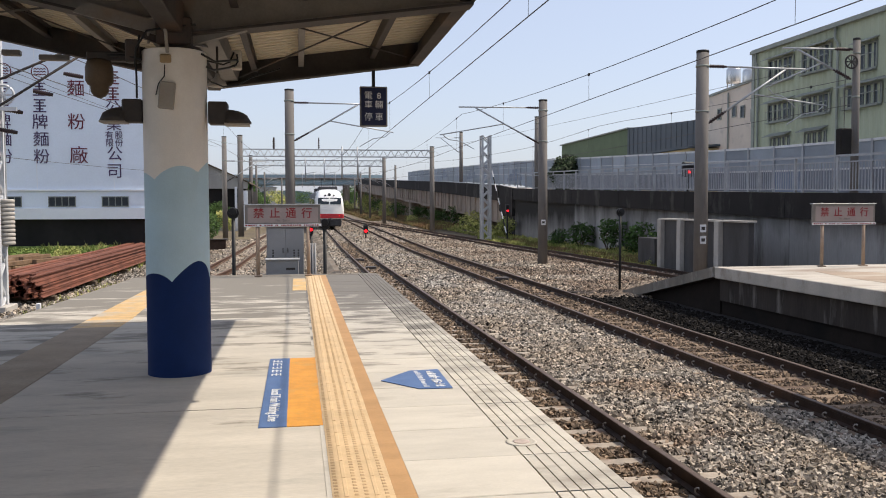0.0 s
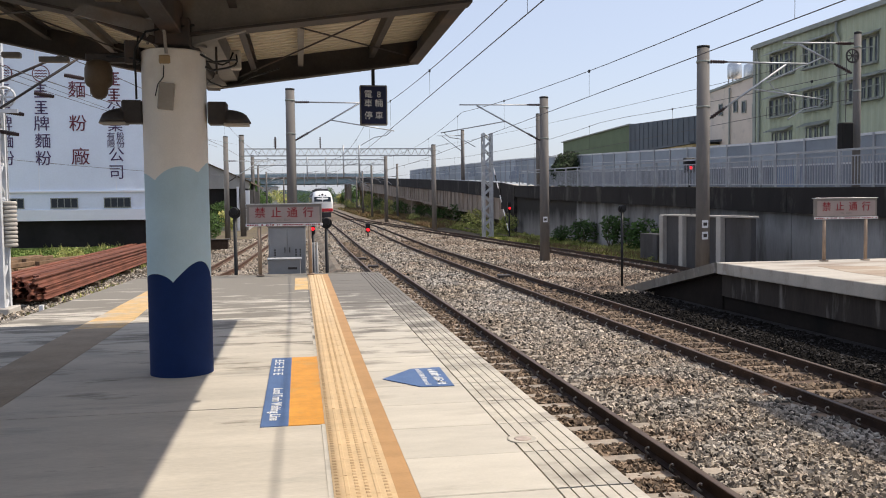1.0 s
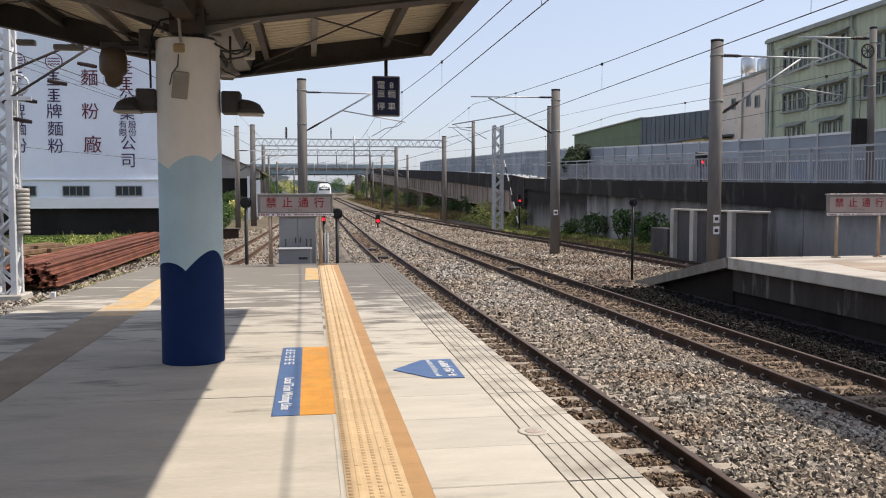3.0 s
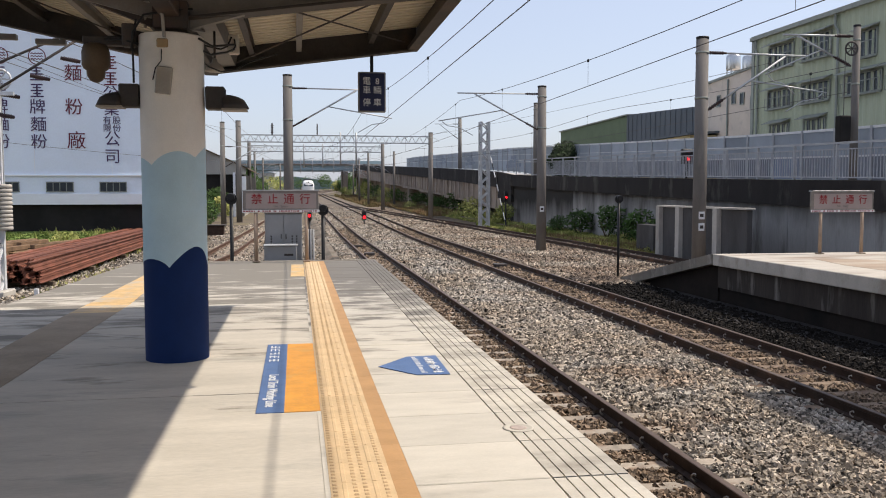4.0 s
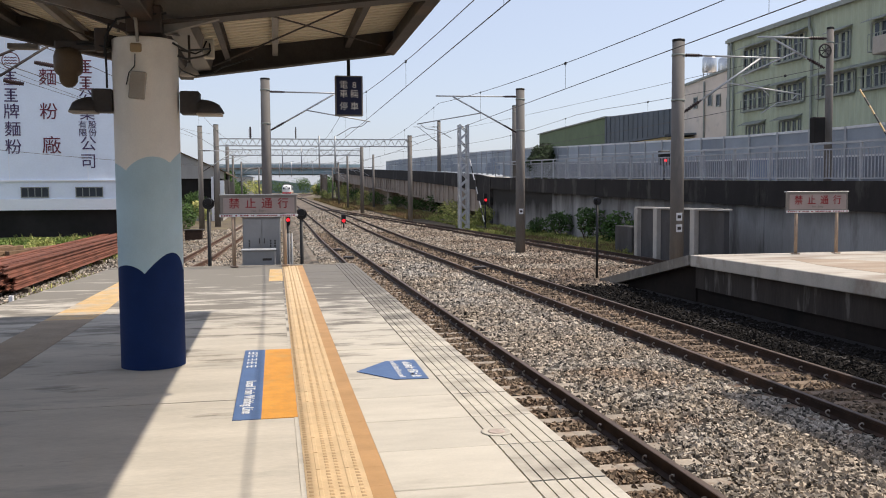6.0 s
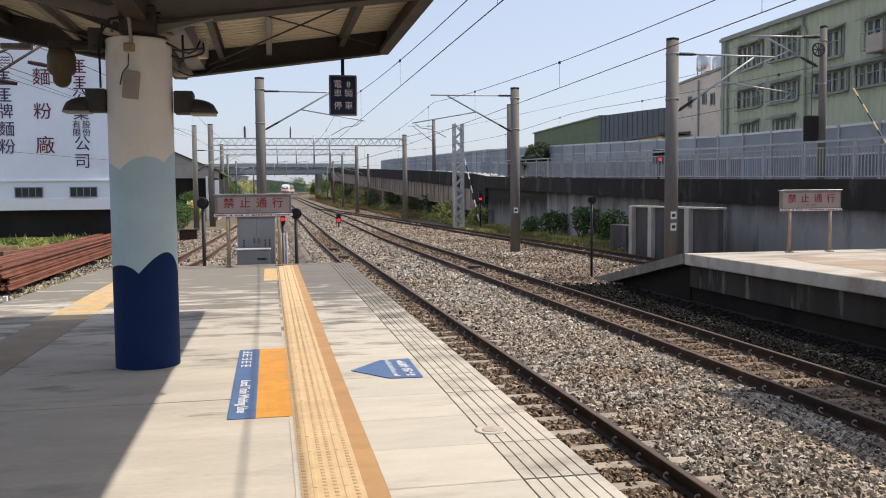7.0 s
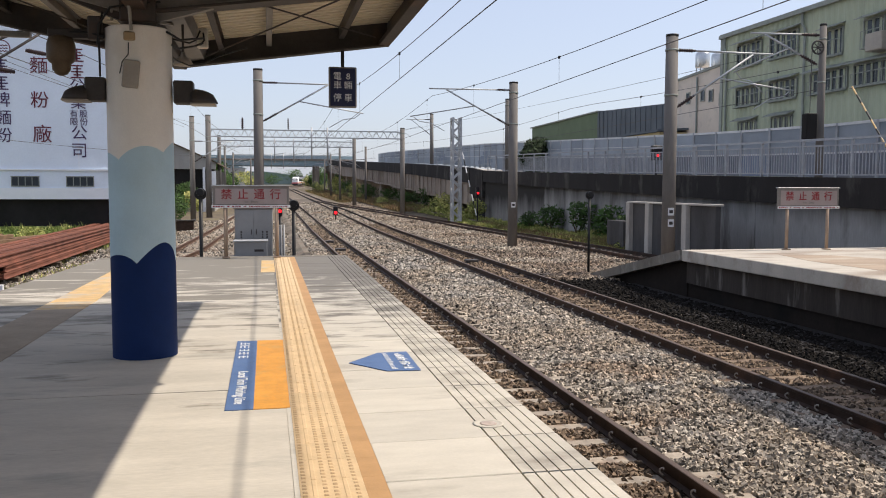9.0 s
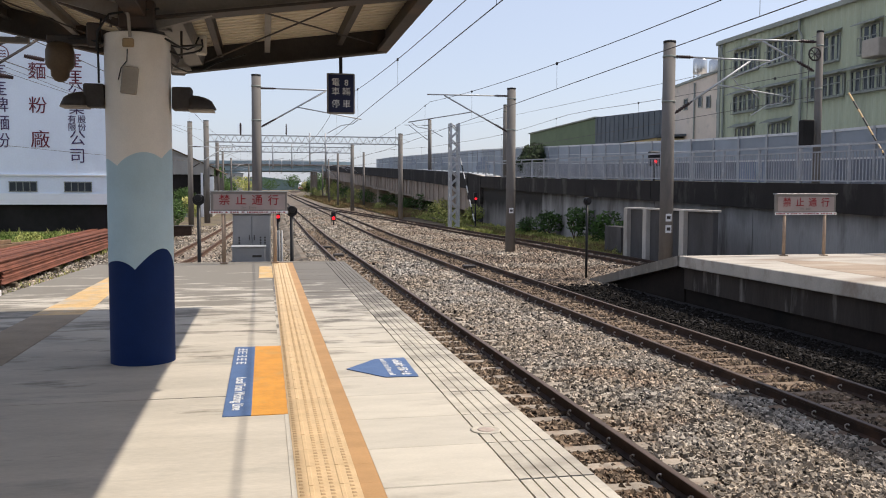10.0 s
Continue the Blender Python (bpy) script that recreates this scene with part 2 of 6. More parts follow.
GREEN_W = mat("green_corrugated_wall", (0.385, 0.42, 0.305), 0.7, vary=0.06, scale=0.4, fine=12, stain=(0.285, 0.315, 0.235), stain_amount=0.25, stretch=(1, 1, 0.3))
GREEN_D = mat("green_shed_cladding", (0.13, 0.17, 0.10), 0.8, vary=0.1, scale=0.4)
GREY_R = mat("grey_shed_roof", (0.10, 0.115, 0.13), 0.7, vary=0.1, scale=0.4)
CREAM_B = mat("cream_render", (0.62, 0.54, 0.46), 0.85, vary=0.07, scale=0.5, stain=(0.4, 0.36, 0.32), stain_amount=0.25)
YEL_B = mat("pale_yellow_render", (0.62, 0.50, 0.28), 0.85, vary=0.08, scale=0.5)
TRIM = mat("grey_metal_trim", (0.26, 0.28, 0.25), 0.6, vary=0.1)
STAINLESS = mat("stainless_steel", (0.55, 0.56, 0.57), 0.3, metal=0.9, vary=0.05)
RUSTPILE = mat("rust_red_rail", (0.205, 0.078, 0.05), 0.8, vary=0.25, scale=1.2, fine=30, per_object=0.4, stain=(0.11, 0.048, 0.035), stain_amount=0.3)
TIMBER = mat("weathered_timber", (0.22, 0.14, 0.085), 0.9, vary=0.25, scale=3, fine=25, per_object=0.35)
CABINET = mat("grey_cabinet_paint", (0.30, 0.30, 0.30), 0.5, vary=0.08, scale=2, stain=(0.22, 0.2, 0.18), stain_amount=0.2)
SIGNBOARD = mat("sign_board_pale", (0.34, 0.28, 0.26), 0.6, vary=0.06, scale=3)
SIGNFRAME = mat("sign_frame_grey", (0.20, 0.18, 0.16), 0.5, vary=0.12)
SIGNRED = mat("sign_letter_red", (0.26, 0.025, 0.03), 0.6, vary=0.1)
POSTBR = mat("sign_post_bronze", (0.34, 0.25, 0.18), 0.55, vary=0.12, scale=5)
TRAIN_W = mat("train_white_paint", (0.82, 0.82, 0.80), 0.35, vary=0.03)
TRAIN_R = mat("train_red_paint", (0.55, 0.04, 0.05), 0.4, vary=0.05)
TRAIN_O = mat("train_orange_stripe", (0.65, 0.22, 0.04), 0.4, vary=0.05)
TRAIN_ROOF = mat("train_roof_grey", (0.13, 0.13, 0.135), 0.6, vary=0.15)
TRAIN_G = mat("train_underframe", (0.06, 0.06, 0.065), 0.7, vary=0.2)
RED_GLOW = mat("red_signal_lens", (0.5, 0.02, 0.02), 0.3, emit=(1.0, 0.012, 0.02), strength=2.2, vary=0.0, bump=0)
BRIDGE = mat("teal_bridge_paint", (0.30, 0.40, 0.44), 0.7, vary=0.1, scale=0.2)
SHED_G = mat("weathered_shed_gable", (0.40, 0.385, 0.35), 0.85, vary=0.12, scale=0.5, stain=(0.24, 0.21, 0.18), stain_amount=0.3, stretch=(1, 1, 0.3))
FAR_BLD = mat("far_building", (0.42, 0.42, 0.42), 0.8, vary=0.12, scale=0.1)
HILL = mat("distant_hill", (0.16, 0.22, 0.22), 0.95, vary=0.15, scale=0.01)
PINK = mat("unlit_warning_lens", (0.45, 0.37, 0.32), 0.6, vary=0.15, scale=20)


# ---- mesh helpers ----
class Shape:
    """Collects vertices and faces; every call adds a closed piece."""

    def __init__(self):
        self.v, self.f, self.s = [], [], []

    def add(self, verts, faces, smooth=False):
        o = len(self.v)
        self.v += [tuple(p) for p in verts]
        self.f += [tuple(i + o for i in q) for q in faces]
        self.s += [smooth] * len(faces)
        return self

    def box(self, x0, y0, z0, x1, y1, z1):
        return self.add([(x0, y0, z0), (x1, y0, z0), (x1, y1, z0), (x0, y1, z0), (x0, y0, z1), (x1, y0, z1), (x1, y1, z1), (x0, y1, z1)],
                        [(3, 2, 1, 0), (4, 5, 6, 7), (0, 1, 5, 4), (1, 2, 6, 5), (2, 3, 7, 6), (3, 0, 4, 7)])

    def cbox(self, x0, y0, z0, x1, y1, z1, c=0.01):
        """Box with chamfered edges."""
        lo, hi = (x0, y0, z0), (x1, y1, z1)
        vs, idx = [], {}
        for sx_ in (0, 1):
            for sy_ in (0, 1):
                for sz_ in (0, 1):
                    s = (sx_, sy_, sz_)
                    for ax in range(3):
                        p = [(hi[k] if s[k] else lo[k]) + (0 if k == ax else (-c if s[k] else c)) for k in range(3)]
                        idx[(s, ax)] = len(vs)
                        vs.append(p)
        fs = []
        for ax in range(3):
            a, b = [k for k in range(3) if k != ax]
            for side in (0, 1):
                ring = []
                for u, w in ((0, 0), (1, 0), (1, 1), (0, 1)):
                    s = [0, 0, 0]
                    s[ax], s[a], s[b] = side, u, w
                    ring.append(idx[(tuple(s), ax)])
                fs.append(tuple(ring))
            for u in (0, 1):
                for w in (0, 1):
                    s0, s1 = [0, 0, 0], [0, 0, 0]
                    s0[a], s0[b], s1[a], s1[b] = u, w, u, w
                    s1[ax] = 1
                    s0, s1 = tuple(s0), tuple(s1)
                    fs.append((idx[(s0, a)], idx[(s1, a)], idx[(s1, b)], idx[(s0, b)]))
        for s in {k[0] for k in idx}:
            fs.append((idx[(s, 0)], idx[(s, 1)], idx[(s, 2)]))
        return self.add(vs, fs)

    def cyl(self, p0, p1, r0, r1=None, n=12, caps=True):
        r1 = r0 if r1 is None else r1
        a, b = Vector(p0), Vector(p1)
        d = (b - a).normalized()
        u = d.orthogonal().normalized()
        w = d.cross(u)
        ring = [(math.cos(2 * math.pi * k / n), math.sin(2 * math.pi * k / n)) for k in range(n)]
        vs = [a + (u * cx + w * cy) * r0 for cx, cy in ring] + [b + (u * cx + w * cy) * r1 for cx, cy in ring]
        self.add(vs, [(k, (k + 1) % n, n + (k + 1) % n, n + k) for k in range(n)], n > 6)
        if caps:
            o = len(self.v) - 2 * n
            self.f += [tuple(o + k for k in reversed(range(n))), tuple(o + n + k for k in range(n))]
            self.s += [False, False]
        return self

    def tube(self, pts, r, n=6):
        """A continuous round tube through the points."""
        pts = [Vector(p) for p in pts]
        ref = (pts[-1] - pts[0]).normalized().orthogonal().normalized()
        vs, fs = [], []
        for i, p in enumerate(pts):
            d = (pts[min(i + 1, len(pts) - 1)] - pts[max(i - 1, 0)]).normalized()
            u = ref - d * ref.dot(d)
            u = u.normalized() if u.length > 1e-4 else d.orthogonal().normalized()
            w = d.cross(u)
            vs += [p + (u * math.cos(2 * math.pi * k / n) + w * math.sin(2 * math.pi * k / n)) * r for k in range(n)]
        for i in range(len(pts) - 1):
            fs += [(i * n + k, i * n + (k + 1) % n, (i + 1) * n + (k + 1) % n, (i + 1) * n + k) for k in range(n)]
        return self.add(vs, fs, True)

    def spool(self, p0, p1, core, disc, count, n=10):
        """A ribbed insulator: a core with discs, turned as one piece."""
        a, b = Vector(p0), Vector(p1)
        d = (b - a).normalized()
        u = d.orthogonal().normalized()
        w = d.cross(u)
        prof = [(core, 0.0)]
        for k in range(count):
            c = 0.12 + 0.76 * (k + 0.5) / count
            h = 0.2 * 0.76 / count
            prof += [(core, c - h), (disc, c - h * 0.7), (disc, c + h * 0.5), (core, c + h)]
        prof.append((core, 1.0))
        vs, fs = [], []
        for r, t in prof:
            vs += [a.lerp(b, t) + (u * math.cos(2 * math.pi * k / n) + w * math.sin(2 * math.pi * k / n)) * r for k in range(n)]
        for j in range(len(prof) - 1):
            fs += [(j * n + k, j * n + (k + 1) % n, (j + 1) * n + (k + 1) % n, (j + 1) * n + k) for k in range(n)]
        return self.add(vs, fs, False)

    def lathe(self, base, prof, n=16):
        """prof: (radius, height) pairs about a vertical axis through base."""
        bx, by, bz = base
        vs, fs = [], []
        for r, h in prof:
            vs += [(bx + r * math.cos(2 * math.pi * k / n), by + r * math.sin(2 * math.pi * k / n), bz + h) for k in range(n)]
        for j in range(len(prof) - 1):
            fs += [(j * n + k, j * n + (k + 1) % n, (j + 1) * n + (k + 1) % n, (j + 1) * n + k) for k in range(n)]
        fs += [tuple(reversed(range(n))), tuple((len(prof) - 1) * n + k for k in range(n))]
        return self.add(vs, fs, True)

    def prism(self, poly, axis, a, b):
        """A polygon drawn in the plane across the axis ('x': (y,z), 'y': (x,z), 'z': (x,y)), pushed from a to b."""
        def at(p, q):
            return {'x': (q, p[0], p[1]), 'y': (p[0], q, p[1]), 'z': (p[0], p[1], q)}[axis]
        n = len(poly)
        return self.add([at(p, a) for p in poly] + [at(p, b) for p in poly],
                        [tuple(reversed(range(n))), tuple(range(n, 2 * n))] + [(k, (k + 1) % n, n + (k + 1) % n, n + k) for k in range(n)])

    def sweep(self, prof, path):
        """A closed profile of (side, up) points along a path that runs mostly in y."""
        n = len(prof)
        vs, fs = [], []
        for i, p in enumerate(path):
            q0, q1 = Vector(path[max(i - 1, 0)]), Vector(path[min(i + 1, len(path) - 1)])
            d = (q1 - q0).normalized()
            side = Vector((d.y, -d.x, 0)).normalized()
            vs += [Vector(p) + side * a + Vector((0, 0, b)) for a, b in prof]
        for i in range(len(path) - 1):
            fs += [(i * n + k, i * n + (k + 1) % n, (i + 1) * n + (k + 1) % n, (i + 1) * n + k) for k in range(n)]
        fs += [tuple(reversed(range(n))), tuple((len(path) - 1) * n + k for k in range(n))]
        return self.add(vs, fs)

    def mesh(self, name, material):
        me = bpy.data.meshes.new(name)
        me.from_pydata(self.v, [], self.f)
        me.polygons.foreach_set("use_smooth", self.s)
        if material:
            me.materials.append(material)
        bm = bmesh.new()
        bm.from_mesh(me)
        bmesh.ops.recalc_face_normals(bm, faces=bm.faces)
        bm.to_mesh(me)
        bm.free()
        return me


def part(name, shape, material, parent=None, label="", at=None):
    ob = new(name, shape.mesh(name, material) if isinstance(shape, Shape) else shape)
    if parent:
        ob.parent = parent
    if at is not None:
        ob.location = at
    if label:
        ob["label"] = label
    return ob


def thing(name, label, category, at=(0, 0, 0), group="", rz=0.0):
    ob = new(name)
    ob.empty_display_size = 0.2
    ob.location = at
    ob.rotation_euler = (0, 0, radians(rz))
    return tagged(ob, label, category, group)


def structure(name, label, category, shape=None, material=None):
    ob = new(name, shape.mesh(name, material) if shape else None)
    return tagged(ob, label, category, kind="structure")


def words(text, size, material, parent, m, name="lettering", depth=0.002, label="", bold=0.0, align='CENTER'):
    """Lettering in the built-in font as a mesh part, at the pose m in its thing's space."""
    cu = bpy.data.curves.new(name, 'FONT')
    cu.body, cu.size, cu.extrude, cu.offset = text, size, depth, bold
    cu.align_x, cu.align_y = align, 'CENTER'
    cu.resolution_u = 3
    tmp = bpy.data.objects.new("tmp", cu)
    scene.collection.objects.link(tmp)
    bpy.context.view_layer.update()
    me = bpy.data.meshes.new_from_object(tmp.evaluated_get(bpy.context.evaluated_depsgraph_get()))
    bpy.data.objects.remove(tmp)
    me.materials.clear()
    me.materials.append(material)
    ob = part(name, me, material, parent, label)
    ob.matrix_basis = m
    return ob


def rail_z(y):
    return -1.0 + 0.0105 * max(y - 50.0, 0.0)


def bend(y):
    """Sideways swing of the main line, which bends right past the overbridge."""
    return max(y - 243.0, 0.0) ** 2 / 1840.0


def knots(pairs, y):
    if y <= pairs[0][0]:
        return pairs[0][1]
    for (y0, x0), (y1, x1) in zip(pairs[:-1], pairs[1:]):
        if y <= y1:
            k = (y - y0) / (y1 - y0)
            k = k * k * (3 - 2 * k) * 0.5 + k * 0.5
            return x0 + (x1 - x0) * k
    return pairs[-1][1]


def track1_x(y):
    return 3.12 + bend(y)


def track2_x(y):
    return 7.09 + bend(y)


def track3_x(y):
    return knots([(-20, 13.9), (30, 13.9), (46, 13.62), (60, 12.55), (75, 11.2), (90, 9.7), (105, 8.1), (120, 7.25), (140, 7.09)], y) + bend(y)


def track4_x(y):
    return knots([(-20, -7.4), (10, -5.9), (24, -4.3), (37, -3.15), (45, -2.95), (63, -2.3), (120, 0.2), (190, 3.0), (215, 3.135)], y)


# ---- ground ----
def ground():
    ys = [-60, -20, 0, 20, 35, 50, 65, 80, 100, 120, 150, 190, 240, 300, 380, 500, 800, 1500, 3000]
    xs = [-2500, -600, -200, -80, -40, -20, -12, -8.5, -4, 0, 4, 8, 11, 13, 14.6, 15.6, 17, 20, 24, 40, 80, 200, 600, 2500]
    sh = Shape()
    vs = []
    for y in ys:
        for x in xs:
            z = rail_z(min(y, 500)) - 0.42
            if x >= 15.6:
                z += 0.35
            vs.append((x, y, z))
    n = len(xs)
    sh.add(vs, [(j * n + i, j * n + i + 1, (j + 1) * n + i + 1, (j + 1) * n + i) for j in range(len(ys) - 1) for i in range(n - 1)])
    structure("ground", "dry brown soil with patches of weeds", "ground", sh, DIRT)


ground()


def ballast_bed():
    ys = list(range(-12, 60, 3)) + list(range(60, 420, 10))
    def strip(left, right, drop=0.19):
        sh = Shape()
        vs = []
        for y in ys:
            z = rail_z(y) - drop
            xl, xr = left(y), right(y)
            vs += [(xl - 0.45, y, z - 0.22), (xl, y, z), (xr, y, z), (xr + 0.45, y, z - 0.22)]
        sh.add(vs, [(j * 4 + i, j * 4 + i + 1, j * 4 + i + 5, j * 4 + i + 4) for j in range(len(ys) - 1) for i in range(3)])
        structure("ballast_bed", "grey-brown crushed stone ballast bed under the tracks", "ballast", sh, BED)
    strip(lambda y: 1.5 + bend(y), lambda y: 9.1 + bend(y))
    strip(lambda y: track3_x(y) - 1.5, lambda y: track3_x(y) + 1.4, 0.193)
    strip(lambda y: track4_x(y) - 1.4, lambda y: track4_x(y) + 1.4, 0.197)
    strip(lambda y: 9.0 + bend(y), lambda y: max(track3_x(y) - 1.2, 9.1 + bend(y)), 0.201)


ballast_bed()


def ballast_stones(name, label, material, zones, seed):
    """Loose stones over the bed, one joined mesh."""
    rng = np.random.default_rng(seed)
    chunk = np.array([(x, y, z) for z in (-1, 1) for x, y in ((-1, -1), (1, -1), (1, 1), (-1, 1))]) * np.array((0.78, 0.66, 0.50))
    chunk_tri = np.array([(0, 2, 1), (0, 3, 2), (4, 5, 6), (4, 6, 7), (0, 1, 5), (0, 5, 4), (1, 2, 6), (1, 6, 5), (2, 3, 7), (2, 7, 6), (3, 0, 4), (3, 4, 7)])
    octa = np.array([(1, 0, 0), (-1, 0, 0), (0, 1, 0), (0, -1, 0), (0, 0, 1), (0, 0, -1)]) * 1.1
    octa_tri = np.array([(0, 2, 4), (2, 1, 4), (1, 3, 4), (3, 0, 4), (2, 0, 5), (1, 2, 5), (3, 1, 5), (0, 3, 5)])
    vs, fs, o = [], [], 0
    for x0, x1, y0, y1, dens, r in zones:
        base, faces = (chunk, chunk_tri) if y1 <= 24.0 else (octa, octa_tri)
        nv = len(base)
        k = int((x1 - x0) * (y1 - y0) * dens)
        px, py = rng.uniform(x0, x1, k), rng.uniform(y0, y1, k)
        in1 = np.abs(px - 3.135) < 1.02
        in2 = np.abs(px - 7.09) < 1.02
        on_sleeper = (in1 | in2) & (((py + 0.12) % 0.6) < 0.24)
        near_rail = (np.abs(px - 2.63) < 0.07) | (np.abs(px - 3.605) < 0.07) | (np.abs(px - 6.47) < 0.07) | (np.abs(px - 7.71) < 0.07)
        ok = (~near_rail) & (~(on_sleeper & (rng.random(k) < 0.93)))
        px, py = px[ok], py[ok]
        k = len(px)
        z = np.array([rail_z(y) for y in py]) - 0.195 + rng.uniform(0, 0.034, k)
        crown = np.clip(1 - np.abs(px - 5.1) / 1.2, 0, 1) * 0.05
        z = z + crown * (px > 0) - ((px < 1.75) & (np.abs(px - np.array([track4_x(v) for v in py])) > 1.5)) * 0.19
        sc = r * rng.uniform(0.55, 1.5, (k, 1, 1)) * rng.uniform(0.6, 1.3, (k, 1, 3))
        jit = base[None] * sc * rng.uniform(0.55, 1.4, (k, nv, 3))
        q = rng.normal(size=(k, 4)) * np.array((1.0, 0.62, 0.62, 1.0))
        q /= np.linalg.norm(q, axis=1, keepdims=True)
        w, x, y, zz = q.T
        rot = np.stack([1 - 2 * (y * y + zz * zz), 2 * (x * y - zz * w), 2 * (x * zz + y * w), 2 * (x * y + zz * w), 1 - 2 * (x * x + zz * zz), 2 * (y * zz - x * w), 2 * (x * zz - y * w), 2 * (y * zz + x * w), 1 - 2 * (x * x + y * y)], -1).reshape(k, 3, 3)
        p = np.einsum('kij,knj->kni', rot, jit) + np.stack([px, py, z], -1)[:, None]
        vs.append(p.reshape(-1, 3))
        fs.append((faces[None] + (np.arange(k) * nv)[:, None, None]).reshape(-1, 3) + o)
        o += k * nv
    V, T = np.concatenate(vs), np.concatenate(fs)
    me = bpy.data.meshes.new(name)
    me.vertices.add(len(V))
    me.vertices.foreach_set("co", V.astype(np.float32).ravel())
    me.loops.add(len(T) * 3)
    me.loops.foreach_set("vertex_index", T.astype(np.int32).ravel())
    me.polygons.add(len(T))
    me.polygons.foreach_set("loop_start", np.arange(0, len(T) * 3, 3, dtype=np.int32))
    me.polygons.foreach_set("use_smooth", np.zeros(len(T), dtype=bool))
    me.update(calc_edges=True)
    me.validate()
    me.materials.append(material)
    tagged(new(name, me), label, "ballast", kind="stuff")


ballast_stones("ballast_stones", "loose angular grey-brown ballast stones between the rails", STONE, [
    *[(x0, x1, y0, y1, d, q) for x0, x1 in ((1.75, 2.60), (3.65, 6.43), (7.75, 8.05))
      for y0, y1, d, q in ((3.5, 9.0, 1500, 0.0255), (9.0, 16.0, 1000, 0.029), (16.0, 24.0, 500, 0.035), (24.0, 30.0, 230, 0.042), (30.0, 60.0, 95, 0.050))],
    (1.75, 7.9, -9.0, 3.5, 90, 0.040), (1.75, 8.4, 60.0, 115.0, 26, 0.066), (-8.5, -3.9, 12.0, 30.0, 110, 0.032), (-8.5, 1.8, 19.6, 70.0, 38, 0.045)], 5)
ballast_stones("brown_ballast", "brake-dust browned ballast between the rails", STONE_IN, [
    (x0, x1, y0, y1, d, q) for x0, x1 in ((2.67, 3.57), (6.51, 7.67))
    for y0, y1, d, q in ((3.5, 9.0, 1300, 0.0255), (9.0, 16.0, 900, 0.029), (16.0, 24.0, 480, 0.035), (24.0, 60.0, 130, 0.046))], 7)
ballast_stones("dark_ballast", "near-black ballast stones beside the opposite platform", STONE_DK, [
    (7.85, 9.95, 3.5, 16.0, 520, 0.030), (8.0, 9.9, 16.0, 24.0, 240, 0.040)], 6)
ballast_stones("rusty_ballast", "rust-browned broken ballast beside the siding", STONE_BR, [
    (8.2, 12.3, 23.5, 30.0, 200, 0.044), (8.4, 12.9, 30.0, 60.0, 85, 0.050), (8.4, 12.0, 60.0, 115.0, 26, 0.066), (12.6, 14.4, 24.0, 60.0, 60, 0.050)], 8)

RAIL_PROF = [(-0.065, -0.165), (0.065, -0.165), (0.065, -0.150), (0.012, -0.13), (0.012, -0.048), (0.037, -0.036), (0.037, -0.004), (-0.037, -0.004), (-0.037, -0.036), (-0.012, -0.048), (-0.012, -0.13), (-0.065, -0.150)]
HEAD_PROF = [(-0.033, -0.004), (0.033, -0.004), (0.029, 0.0), (-0.029, 0.0)]


def sleeper_mesh(half, material):
    sh = Shape()
    sh.prism([(-0.12, -0.2), (0.12, -0.2), (0.12, -0.03), (0.09, 0.0), (-0.09, 0.0), (-0.12, -0.03)], 'x', -half, half)
    return sh.mesh("sleeper", material)


def clip_mesh():
    sh = Shape()
    pts = [Vector((0.015 + 0.012 * math.cos(a * 2), 0.034 * math.cos(a), 0.055 + 0.034 * math.sin(a))) for a in [0.9 + k * 0.62 for k in range(8)]]
    sh.tube(pts, 0.009, 5)
    return sh.mesh("rail_clip", CLIPM)


SLEEPER_MESH, SLEEPER_RUST, CLIP_MESH = sleeper_mesh(1.0, SLEEPER), sleeper_mesh(0.94, SLEEPER_R), clip_mesh()


def track(name, label, fx, offs, y0, y1, s0, s1, clips=0.0, step=0.6, steel=RAIL, top=RAILTOP):
    tr = structure(name, label, "railway track")
    ys = [y0 + k * 4.0 for k in range(int((y1 - y0) / 4) + 1)]
    for off in offs:
        path = [(fx(y) + off, y, rail_z(y)) for y in ys]
        r = part("rail", Shape().sweep(RAIL_PROF, path), steel, tr, "rusty steel rail")
        part("rail_head", Shape().sweep(HEAD_PROF, path), top, r, "worn running surface")
    n = 0
    y = s0
    while y < s1 and n < 290:
        ob = part("sleeper", SLEEPER_RUST if name == "track_2" else SLEEPER_MESH, None, tr, at=(fx(y), y, rail_z(y) - 0.165))
        ob.rotation_euler = (0, 0, random.uniform(-0.01, 0.01) - math.atan((fx(y + 1) - fx(y))))
        if y < clips:
            for off in offs:
                for sgn in (-1, 1):
                    c = part("rail_clip", CLIP_MESH, None, tr, at=(fx(y) + off + sgn * 0.045, y, rail_z(y) - 0.162))
                    c.rotation_euler = (0, 0, 0 if sgn > 0 else math.pi)
        n += 1
        y += step


track("track_1", "main line track beside the platform, rusty rails on concrete sleepers", track1_x, (-0.49, 0.485), -8.0, 396.0, -7.8, 120.0, 22.0)
track("track_2", "second main line track with rusty rails on concrete sleepers", track2_x, (-0.62, 0.62), -8.0, 396.0, -7.8, 120.0, 24.0)
track("track_3", "siding track with dark rusty rails joining the main line", track3_x, (-0.55, 0.55), -8.0, 136.0, 20.0, 90.0, top=RAIL)
track("track_4", "side track with rusty rails converging beyond the platform end", track4_x, (-0.55, 0.55), -8.0, 212.0, 20.0, 110.0, steel=RAIL_RUST, top=RAIL_RUST)


# ---- near platform ----
PX0, PX1, PY0, PY1 = -3.75, 1.72, -9.0, 19.0


